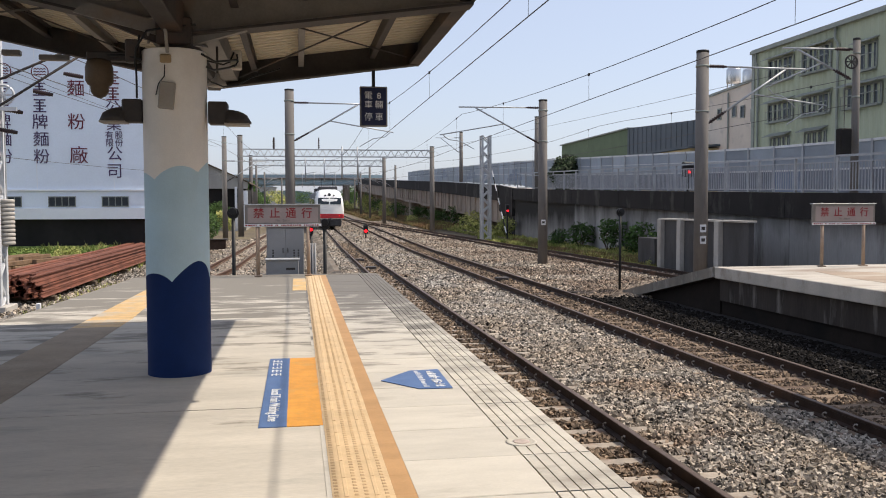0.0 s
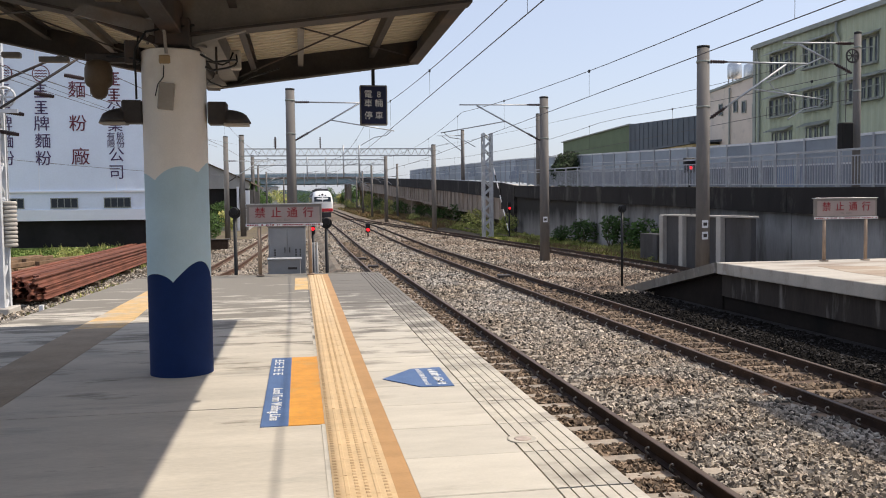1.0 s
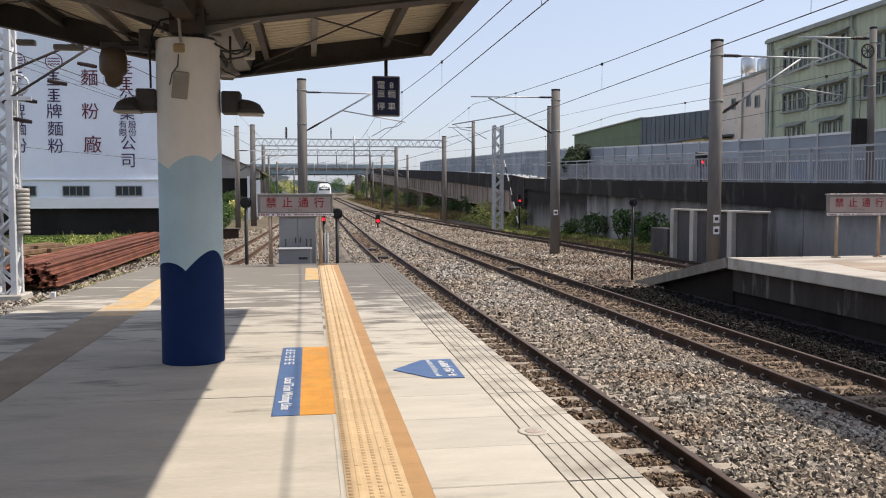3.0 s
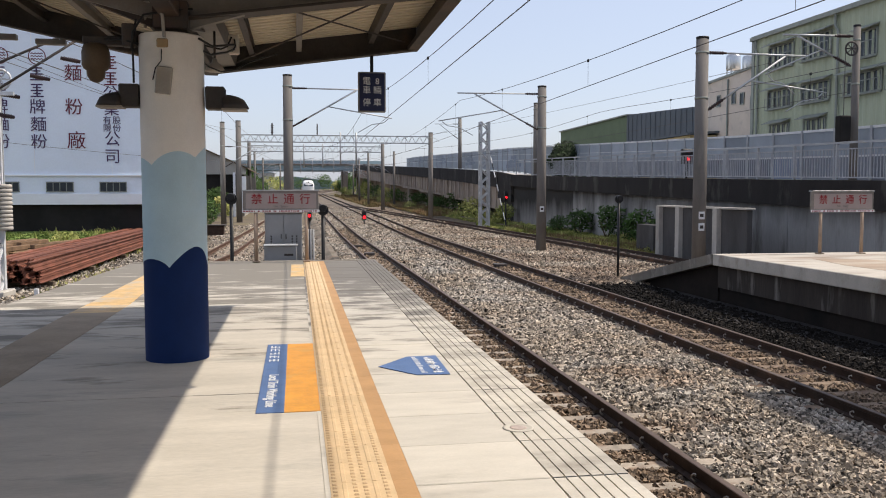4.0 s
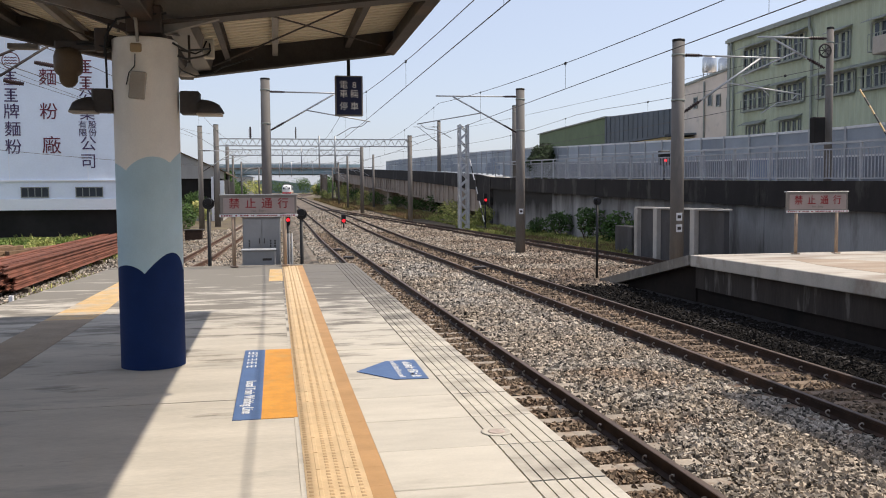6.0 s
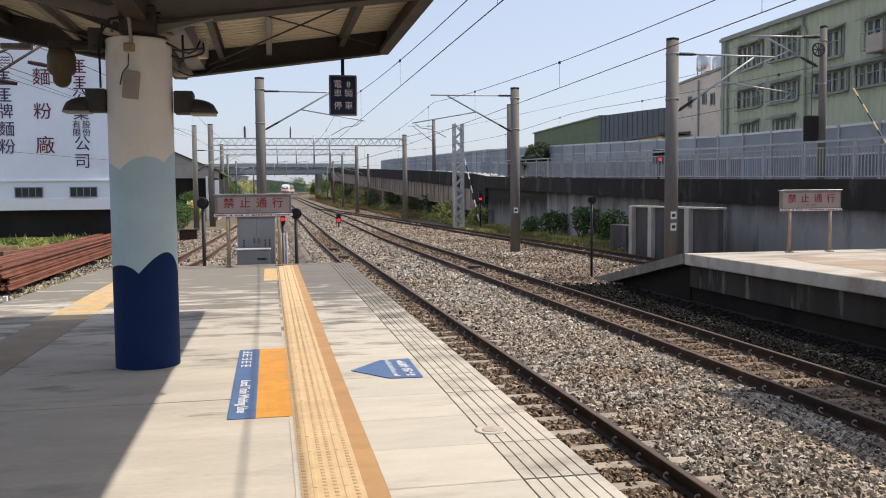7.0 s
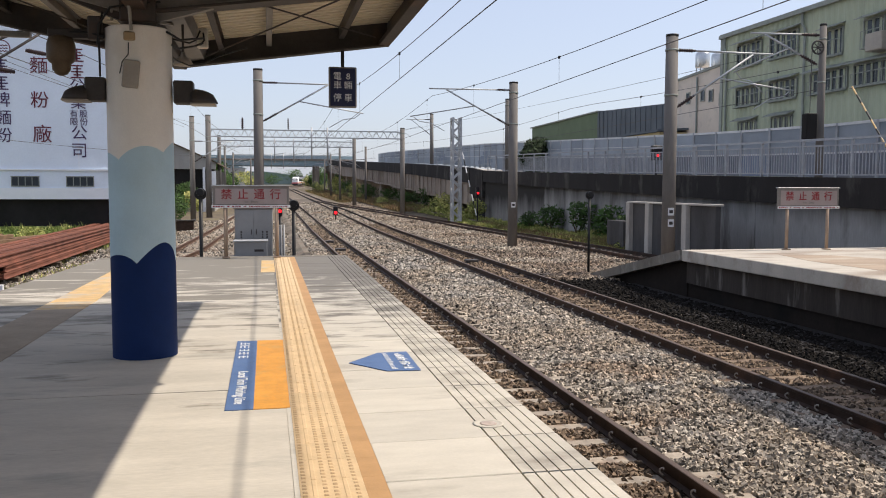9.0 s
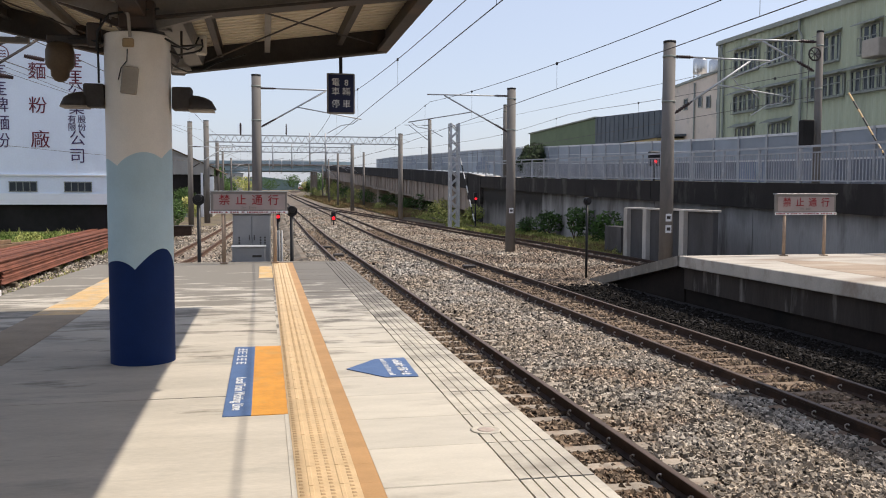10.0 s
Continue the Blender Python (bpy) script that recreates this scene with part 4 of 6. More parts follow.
no_entry(-0.325, 18.72, 1.59, "pale no entry board with red characters at the platform end", 0.012, 1.10, 1.555)
no_entry(13.09, 19.0, 1.66, "pale no entry board with red characters on the opposite platform", 0.0, 1.045, 1.54)

cab = thing("relay_cabinet", "grey steel two-door relay cabinet beyond the platform end", "cabinet", (-0.30, 20.3, 0))
part("plinth", Shape().cbox(-0.45, -0.02, -1.45, 0.45, 0.7, -0.2, 0.01), WALLC, cab)
part("body", Shape().cbox(-0.43, 0.0, -0.2, 0.43, 0.65, 1.02, 0.01), CABINET, cab)
part("roof", Shape().cbox(-0.47, -0.05, 1.02, 0.47, 0.7, 1.07, 0.012), SIGNBOARD, cab, "overhanging pale lid")
for x0, x1 in ((-0.41, -0.006), (0.006, 0.41)):
    d = part("door", Shape().cbox(x0, -0.018, -0.15, x1, 0.0, 0.99, 0.005), CABINET, cab)
    part("handle", Shape().cbox((x1 if x0 < 0 else x0) - 0.05 * (1 if x0 < 0 else -1) - 0.01, -0.035, 0.42, (x1 if x0 < 0 else x0) - 0.05 * (1 if x0 < 0 else -1) + 0.01, -0.018, 0.54, 0.003), STEEL_DK, d)
for x in (-0.30, 0.18, 0.28):
    for k in range(4):
        part("glyph_bar", Shape().box(x, -0.0205, 0.28 + k * 0.06, x + 0.035, -0.018, 0.32 + k * 0.06), STEEL_DK, cab)
lowb = thing("low_cabinet", "low grey steel box in front of the relay cabinet", "cabinet", (-0.36, 19.5, 0))
part("body", Shape().cbox(-0.36, 0, -1.4, 0.36, 0.4, 0.30, 0.012), CABINET, lowb)
part("lid", Shape().cbox(-0.38, -0.03, 0.30, 0.38, 0.43, 0.33, 0.008), GALV, lowb, "bright lid rim")
part("glyph_bar", Shape().box(0.08, -0.003, 0.08, 0.28, 0.0, 0.13), STEEL_DK, lowb)
for x in (0.26, 0.32, 0.38):
    pc = thing("cable_conduit", "grey galvanised conduit beside the relay cabinet", "conduit", (x, 20.1, -1.4), "cabinet conduits")
    part("pipe", Shape().cyl((0, 0, 0), (0, 0, 2.05), 0.025, n=10), CABINET, pc)


def disc_post(x, y, z0, ztop, label):
    """Black iron post with a round lamp or mirror head."""
    s = thing("signal_post", label, "signal", (x, y, z0), "black disc posts")
    h = ztop - z0
    part("post", Shape().cyl((0, 0, 0), (0, 0, h - 0.1), 0.04, n=12), BLACK, s)
    part("head", Shape().cyl((0, -0.05, h - 0.06), (0, 0.06, h - 0.06), 0.125, n=24), BLACK, s, "round black disc head")
    part("hood", Shape().cyl((0, -0.15, h - 0.02), (0, -0.05, h - 0.02), 0.075, 0.085, n=16), BLACK, s)
    part("foot", Shape().lathe((0, 0, 0), [(0.09, 0), (0.09, 0.03), (0.05, 0.06)], 12), BLACK, s)


disc_post(-1.40, 19.25, -1.4, 1.42, "black iron post with round head at the platform end")
disc_post(0.58, 19.35, -1.4, 1.17, "black iron post with round head beside the main line")
disc_post(9.95, 25.6, -1.42, 1.35, "tall black iron post with round head beside the ramp")


def dwarf_signal(x, y, h, label, lens=0.12):
    z = rail_z(y) - 0.3
    s = thing("dwarf_signal", label, "signal", (x, y, z), "red signals")
    part("stem", Shape().cyl((0, 0, 0), (0, 0, h), 0.06, n=10), BLACK, s)
    part("case", Shape().cbox(-lens * 1.4, -0.12, h - 0.05, lens * 1.4, 0.15, h + 0.62, 0.03), BLACK, s)
    part("lens", Shape().cyl((0, -0.16, h + 0.15), (0, -0.12, h + 0.15), lens, n=20), RED_GLOW, s, "lit red lens")
    part("visor", Shape().cyl((0, -0.26, h + 0.17), (0, -0.13, h + 0.17), lens * 1.25, n=20, caps=False), BLACK, s)


dwarf_signal(5.15, 66.0, 0.60, "low black signal showing red between the tracks")
dwarf_signal(15.32, 62.0, 2.17, "black post signal showing red on the grassy bank", 0.085)
dwarf_signal(0.5, 34.0, 1.75, "low black signal showing red past the platform end", 0.065)


rs = thing("ramp_signal", "small black signal with red light behind the ramp railing", "signal", (18.2, 38.2, 2.1), "red signals")
part("post", Shape().cyl((0, 0, 0), (0, 0, 0.8), 0.05, n=10), BLACK, rs)
part("case", Shape().cbox(-0.28, -0.1, 0.75, 0.28, 0.12, 1.45, 0.04), BLACK, rs)
part("lens", Shape().cyl((0, -0.14, 0.97), (0, -0.1, 0.97), 0.08, n=20), RED_GLOW, rs, "lit red lens")
part("visor", Shape().cyl((0, -0.24, 0.98), (0, -0.11, 0.98), 0.105, n=20, caps=False), BLACK, rs)


# ---- opposite platform ----
def far_platform():
    p = structure("platform_opposite", "opposite concrete platform with dark stained flank and end ramp", "platform")
    part("deck", Shape().cbox(10.0, -9.0, -0.28, 15.9, 19.5, 0.0, 0.015), DECK, p, "pale sunlit paved top")
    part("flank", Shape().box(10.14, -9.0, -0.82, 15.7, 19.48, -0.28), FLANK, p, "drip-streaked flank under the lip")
    # Lower flank and ramp side: shade put in as a darker colour.
    part("lower_flank", Shape().box(10.2, -9.0, -1.5, 15.7, 19.49, -0.82), FLANK_LOW, p, "lower flank, colour darkened for its shade")
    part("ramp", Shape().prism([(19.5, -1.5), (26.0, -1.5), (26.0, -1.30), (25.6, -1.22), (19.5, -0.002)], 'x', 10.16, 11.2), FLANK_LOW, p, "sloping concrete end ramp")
    part("ramp_top", Shape().prism([(19.5, -0.25), (25.5, -1.42), (25.9, -1.25), (19.5, 0.0)], 'x', 9.95, 11.2), CONC_DIRTY, p, "worn sloping ramp kerb")
    part("brown_band", Shape().prism([(11.15, -9.0), (13.2, -9.0), (13.4, 15.5), (12.6, 17.2), (11.5, 17.7), (11.1, 16.0)], 'z', 0.0, 0.004), DECK_BROWN, p, "browner strip along the deck")


far_platform()


def opposite_canopy():
    """The roof over the opposite platform, whose shade falls over the second track."""
    c = structure("canopy_opposite", "steel canopy over the opposite platform", "canopy")
    part("roof_sheet", Shape().prism([(9.25, 3.55), (12.9, 3.2), (12.9, 3.26), (9.25, 3.61)], 'y', -9.0, 10.45), ROOF_SHEET, c)
    part("roof_sheet", Shape().prism([(12.9, 3.2), (16.4, 3.55), (16.4, 3.61), (12.9, 3.26)], 'y', -9.0, 10.45), ROOF_SHEET, c)
    part("edge_gutter", Shape().cbox(9.15, -9.0, 3.35, 9.30, 10.45, 3.7, 0.01), STEEL_DK, c)
    for y in (-6.0, 0.5, 6.5):
        part("column", Shape().cyl((12.9, y, 0), (12.9, y, 3.2), 0.2, n=20), COL_CREAM, c)


opposite_canopy()
verge = Shape().prism([(14.75, 34.2), (17.1, 34.2), (17.1, 66.0), (13.6, 66.0), (14.2, 55.0), (14.55, 47.0), (14.75, 40.0)], 'z', -1.45, -1.10)
structure("grass_verge", "sunlit grassy verge below the retaining wall", "verge", verge, GRASS)
structure("grass_bank", "green grass bank at the foot of the mill", "bank", Shape().prism([(46.4, -1.5), (50.2, -0.62), (50.2, -1.6)], 'x', -46.0, -8.2), BANK_G)
cess_strip = Shape().prism([(8.55, -9.0), (10.3, -9.0), (10.3, 22.5), (9.3, 22.5), (8.75, 18.0)], 'z', -1.5, -1.165)
structure("dark_cess", "near-black fine gravel beside the opposite platform", "gravel", cess_strip, PARAPET)


# ---- ramp, retaining wall, viaduct and overbridge ----
def ramp_z(y):
    return knots_lin([(-20, 1.35), (23, 1.83), (45, 2.33), (66, 2.85), (72, 3.3), (101, 4.41), (167, 6.65), (236, 9.0), (270, 9.6)], y)


def knots_lin(pairs, y):
    if y <= pairs[0][0]:
        return pairs[0][1]
    for (y0, x0), (y1, x1) in zip(pairs[:-1], pairs[1:]):
        if y <= y1:
            return x0 + (x1 - x0) * (y - y0) / (y1 - y0)
    return pairs[-1][1]


def ramp_wall():
    w = structure("wall_ramp", "stained concrete retaining wall with blackened coping", "retaining wall")
    ys = [-12, 0, 10, 20, 28, 36, 44, 52, 60, 67]
    for a, b in zip(ys[:-1], ys[1:]):
        part("wall_panel", Shape().prism([(a + 0.02, -1.7), (b - 0.02, -1.7), (b - 0.02, ramp_z(b) - 0.9), (a + 0.02, ramp_z(a) - 0.9)], 'x', 17.2, 17.6), WALL_BLACK if a >= 52 else WALLC, w)
        part("coping", Shape().prism([(a + 0.01, ramp_z(a) - 0.9), (b - 0.01, ramp_z(b) - 0.9), (b - 0.01, ramp_z(b)), (a + 0.01, ramp_z(a))], 'x', 17.0, 17.6), PARAPET, w, "blackened coping beam")
    part("ramp_deck", Shape().prism([(y, ramp_z(y) - 0.5) for y in (-12, 23, 45, 66, 72, 101, 167, 236, 262)] + [(y, ramp_z(y) - 0.8) for y in (262, 236, 167, 101, 72, 66, 45, 23, -12)], 'x', 17.6, 24.5), CONC_PLAIN, w, "sloping roadway deck")
    part("coping", Shape().prism([(67.0, ramp_z(67) - 2.2), (71.45, ramp_z(71.5) - 2.2), (71.45, ramp_z(71.5)), (67.0, ramp_z(67))], 'x', 16.95, 17.24), PARAPET, w, "blackened coping beam")
    part("abutment", Shape().box(17.25, 66.9, -1.7, 24.4, 71.5, ramp_z(67) - 0.6), PARAPET, w, "dark bridge abutment")


ramp_wall()


def railing():
    r = thing("ramp_railing", "pale galvanised steel bar railing on the ramp wall", "railing", (17.15, 0, 0))
    ys = [-6 + 2.4 * k for k in range(31)]
    zs = [ramp_z(y) for y in ys]
    part("top_rail", Shape().sweep([(-0.035, -0.035), (0.035, -0.035), (0.035, 0.035), (-0.035, 0.035)], [(0, y, z + 1.2) for y, z in zip(ys, zs)]), RAILING, r)
    part("upper_rail", Shape().sweep([(-0.025, -0.02), (0.025, -0.02), (0.025, 0.02), (-0.025, 0.02)], [(0, y, z + 1.0) for y, z in zip(ys, zs)]), RAILING, r)
    part("lower_rail", Shape().sweep([(-0.03, -0.02), (0.03, -0.02), (0.03, 0.02), (-0.03, 0.02)], [(0, y, z + 0.1) for y, z in zip(ys, zs)]), RAILING, r)
    post = Shape().cbox(-0.04, -0.04, 0, 0.04, 0.04, 1.2, 0.006).mesh("post", RAILING)
    for y, z in zip(ys, zs):
        part("post", post, None, r, at=(0, y, z))
    bar = Shape().box(-0.012, -0.012, 0.1, 0.012, 0.012, 1.0).mesh("bar", RAILING)
    y = 18.0
    while y < 58:
        part("bar", bar, None, r, at=(0, y, ramp_z(y)))
        y += 0.15


railing()


def noise_barrier():
    b = thing("noise_barrier", "pale translucent noise barrier panels between posts on the ramp", "noise barrier", (19.0, 0, 0))

    def top(y):
        return knots_lin([(-10, 3.35), (26, 3.68), (33, 3.85), (44, 4.25), (74, 5.4), (134, 7.1), (150, 7.4)], y)
    y = -4.0
    k = 0
    while y < 146:
        step = 2.0 if y < 80 else 4.0
        z0, z1, t0, t1 = ramp_z(y), ramp_z(y + step), top(y), top(y + step)
        m0, m1 = (z0 * 0.55 + t0 * 0.45), (z1 * 0.55 + t1 * 0.45)
        for name, a0, a1, c0, c1, m in (("lower_panel", z0, z1, m0, m1, PANEL_D if (k // 3) % 4 == 1 and y > 28 and y < 50 else (PANEL_L if y < 66 else PANEL_N)), ("upper_panel", m0 + 0.05, m1 + 0.05, t0, t1, PANEL_N)):
            part(name, Shape().prism([(y + 0.06, a0), (y + step - 0.06, a1), (y + step - 0.06, c1), (y + 0.06, c0)], 'x', -0.04, 0.04), m, b)
        part("post", Shape().box(-0.09, y - 0.05, z0 - 0.1, 0.09, y + 0.05, t0 + 0.05), RAILING, b)
        part("mid_rail", Shape().prism([(y, m0), (y + step, m1), (y + step, m1 + 0.06), (y, m0 + 0.06)], 'x', -0.06, 0.05), GALV_W, b)
        q0, q1 = (m0 + t0) / 2, (m1 + t1) / 2
        part("slat", Shape().prism([(y, q0), (y + step, q1), (y + step, q1 + 0.035), (y, q0 + 0.035)], 'x', -0.055, 0.045), GALV_W, b)
        part("top_rail", Shape().prism([(y, t0 - 0.04), (y + step, t1 - 0.04), (y + step, t1 + 0.05), (y, t0 + 0.05)], 'x', -0.07, 0.05), GALV_W, b)
        y += step
        k += 1
    for yc in (74.0, 93.0, 111.0, 131.0):       # stepped blue pattern
        for row in range(3):
            z = 1.62 + (ramp_z(yc) - 1.5) * 1.118 + 0.36 * row
            for y0 in [yc - 2.6 + 0.9 * row + 1.8 * j for j in range(3 - row)]:
                part("blue_square", Shape().box(-0.075, y0, z, -0.058, y0 + 1.5, z + 0.31), PANEL_D, b)


noise_barrier()


def viaduct():
    v = structure("viaduct", "weathered concrete viaduct with dark parapet rising to the overbridge", "viaduct")
    ys = [71.5, 86, 101, 120, 140, 167, 200, 236, 262]
    for a, b in zip(ys[:-1], ys[1:]):
        part("parapet", Shape().prism([(a + 0.05, ramp_z(a) - 1.3), (b - 0.05, ramp_z(b) - 1.3), (b - 0.05, ramp_z(b)), (a + 0.05, ramp_z(a))], 'x', 16.9, 17.25), PARAPET, v, "blackened parapet")
        part("girder", Shape().prism([(a + 0.05, ramp_z(a) - 3.2), (b - 0.05, ramp_z(b) - 3.4), (b - 0.05, ramp_z(b) - 1.3), (a + 0.05, ramp_z(a) - 1.3)], 'x', 17.15, 24.0), GIRDER, v, "streaked concrete girder")
        y = a + 1.0
        while y < b - 0.5 and y < 150:
            part("rib", Shape().box(17.02, y, ramp_z(y) - 3.0, 17.15, y + 0.35, ramp_z(y) - 1.3), GIRDER, v)
            y += 2.4
        part("pier", Shape().cbox(18.2, b - 0.9, -1.7, 23.0, b + 0.9, ramp_z(b) - 3.3, 0.05), GIRDER, v)
    for a, b in zip(ys[:-1], ys[1:]):
        part("parapet_rail", Shape().sweep([(-0.03, -0.03), (0.03, -0.03), (0.03, 0.03), (-0.03, 0.03)], [(17.1, a, ramp_z(a) + 0.02), (17.1, b, ramp_z(b) + 0.02)]), GALV, v)


viaduct()


def overbridge():
    b = structure("overbridge", "teal steel road bridge crossing the tracks in the distance", "bridge")
    part("girder", Shape().box(-90, 244, 7.7, 24, 245, 9.1), BRIDGE, b)
    part("girder", Shape().box(-90, 257, 7.7, 24, 258, 9.1), BRIDGE, b)
    part("deck", Shape().box(-90, 243.4, 9.1, 24, 258.6, 9.5), GIRDER, b)
    part("parapet", Shape().box(-90, 243.2, 9.5, 24, 243.5, 10.4), BRIDGE, b)
    for x in (-70, -50, -32, -14, 14, 22):
        part("pier", Shape().cbox(x - 0.7, 245.5, 0, x + 0.7, 256.5, 7.75, 0.05), GIRDER, b)
    for x in range(-86, 22, 6):
        part("stiffener", Shape().box(x, 243.9, 7.75, x + 0.25, 244.0, 9.05), BRIDGE, b)
    part("approach_girder", Shape().box(-90, 226, 5.2, -14, 228, 8.0), GIRDER, b, "lower concrete approach")
    for x in (-80, -62, -46, -30, -18):
        part("pier", Shape().cbox(x - 0.8, 226.2, 0, x + 0.8, 227.8, 5.2, 0.05), GIRDER, b)


overbridge()


# ---- buildings on the right ----
def window(parent, y0, y1, z0, z1, panes, x=27.0, bars=True, hood=True):
    w = part("window", Shape().box(x - 0.03, y0, z0, x + 0.02, y1, z1), GLASS_DK, parent, "dark glazed window with metal bars")
    fr = Shape()
    for a, b, c, d in ((y0, y1, z0 - 0.05, z0 + 0.03), (y0, y1, z1 - 0.03, z1 + 0.05), (y0 - 0.05, y0 + 0.03, z0, z1), (y1 - 0.03, y1 + 0.05, z0, z1)):
        fr.box(x - 0.1, a, c, x - 0.02, b, d)
    part("frame", fr, TRIM, w)
    for k in range(1, panes):
        yy = y0 + (y1 - y0) * k / panes
        part("mullion", Shape().box(x - 0.07, yy - 0.025, z0, x - 0.025, yy + 0.025, z1), TRIM, w)
    if hood:
        part("hood", Shape().prism([(x - 0.03, z1 + 0.28), (x - 0.55, z1 + 0.06), (x - 0.55, z1 + 0.02), (x - 0.03, z1 + 0.22)], 'y', y0 - 0.15, y1 + 0.15), TRIM, w, "sloping metal hood")
    if bars:
        g = Shape()
        n = max(int((y1 - y0) / 0.28), 2)
        for k in range(n + 1):
            yy = y0 + (y1 - y0) * k / n
            g.box(x - 0.27, yy - 0.012, z0 - 0.1, x - 0.25, yy + 0.012, z0 + 0.55 * (z1 - z0))
        g.box(x - 0.29, y0, z0 - 0.12, x - 0.04, y1, z0 - 0.07)
        g.box(x - 0.28, y0, z0 + 0.55 * (z1 - z0), x - 0.24, y1, z0 + 0.55 * (z1 - z0) + 0.04)
        part("grille", g, TRIM, w)


def green_building():
    b = thing("green_building", "three-storey pale green corrugated building with barred windows", "building", (0, 0, 0))
    sh = Shape()
    poly = []
    y, k = 12.0, 0
    while y < 47.9:
        poly.append((27.0 - (0.04 if k % 4 in (1, 2) else 0.0), y))
        y += 0.12
        k += 1
    poly += [(27.0, 47.95), (40.0, 47.95), (40.0, 12.0)]
    sh.prism(poly, 'z', -1.5, 10.55)
    part("wall", sh, GREEN_W, b)
    part("roof", Shape().prism([(26.84, 10.5), (40.4, 10.9), (40.4, 11.05), (26.84, 10.72)], 'y', 11.7, 48.02), TRIM, b, "thin metal roof edge")
    part("roof_gutter", Shape().box(26.74, 11.7, 10.45, 26.86, 48.02, 10.64), TRIM, b)
    part("corner_trim", Shape().box(26.9, 47.75, -1.5, 27.1, 48.05, 10.5), TRIM, b)
    for y in (39.9, 47.5, 25.0):
        part("downpipe", Shape().tube([(26.85, y, 10.5), (26.85, y, 9.9), (26.85, y - 0.25, 9.6), (26.85, y - 0.25, 2.0)], 0.07, 8), TRIM, b)
    rows = [(9.75, 8.55), (7.25, 6.3), (5.35, 4.5)]
    cols = [(43.7, 46.2, 4), (40.35, 42.85, 4), (36.8, 38.1, 2), (34.0, 35.3, 2), (31.0, 33.0, 3), (27.5, 29.5, 3)]
    for zi, (z1, z0) in enumerate(rows):
        for ci, (y0, y1, n) in enumerate(cols):
            up = -0.55 if zi == 0 and ci >= 2 else 0.0
            if zi == 2 and ci in (2, 3):
                continue
            if zi == 2:
                window(b, y0 + 0.3, y1 - 0.3, z0, z1, n, bars=False)
            elif ci == 2 and zi == 1:
                window(b, 36.4, 39.2, z0, z1, 5)
            elif ci == 3 and zi == 1:
                window(b, 32.8, 35.9, z0, z1, 5)
            elif ci >= 4 and zi == 1:
                window(b, y0, y1, z0, z1, n)
            else:
                window(b, y0, y1, z0 + up, z1 + up, n, bars=True)
    part("air_unit", Shape().cbox(26.2, 33.2, 7.6, 26.95, 34.3, 8.4, 0.04), GREYBOX, b)


green_building()


def cream_building():
    b = thing("cream_building", "cream rendered building with small windows and rooftop tanks", "building", (0, 0, 0))
    part("wall", Shape().prism([(48.2, -1.5), (57.5, -1.5), (57.5, 9.0), (48.2, 9.45)], 'x', 28.5, 38), CREAM_B, b)
    part("coping", Shape().prism([(48.2, 9.45), (57.7, 9.0), (57.7, 9.15), (48.2, 9.6)], 'x', 28.4, 28.7), TRIM, b)
    for y, z in ((55.0, 7.7), (53.0, 7.7), (51.9, 7.55), (50.6, 7.2)):
        w = part("window", Shape().box(28.47, y - 0.22, z - 0.34, 28.52, y + 0.22, z + 0.34), GLASS_DK, b)
        part("frame", Shape().box(28.43, y - 0.27, z - 0.40, 28.47, y - 0.21, z + 0.40).box(28.43, y + 0.21, z - 0.40, 28.47, y + 0.27, z + 0.40).box(28.43, y - 0.21, z + 0.33, 28.47, y + 0.21, z + 0.40).box(28.43, y - 0.21, z - 0.40, 28.47, y + 0.21, z - 0.33), TRIM, w)
    part("downpipe", Shape().cyl((28.4, 53.7, 2), (28.4, 53.7, 9.0), 0.06, n=8), TRIM, b)
    part("maroon_panel", Shape().box(28.44, 48.9, 6.6, 28.5, 49.4, 8.6), INKR, b)
    for y, r, z in ((54.5, 0.48, 9.75), (52.4, 0.45, 9.35)):
        t = thing("water_tank", "stainless steel rooftop water tank on legs", "water tank", (29.2, y, z - 0.3), "rooftop tanks")
        part("drum", Shape().lathe((0, 0, 0), [(r * 0.95, 0.3), (r, 0.35), (r, 1.15), (r * 0.9, 1.28), (r * 0.3, 1.4)], 20), STAINLESS, t)
        for dx, dy in ((-1, -1), (1, -1), (1, 1), (-1, 1)):
            part("leg", Shape().cyl((dx * r * 0.65, dy * r * 0.65, -0.6), (dx * r * 0.6, dy * r * 0.6, 0.32), 0.04, n=6), GALV, t)
    part("annex", Shape().box(26.5, 55.2, -1.5, 34, 64.5, 5.4), YEL_B, b, "low pale yellow annex")
    part("annex_roof", Shape().prism([(26.2, 5.4), (34.2, 5.9), (34.2, 6.05), (26.2, 5.55)], 'y', 54.9, 64.8), GREY_R, b)


cream_building()


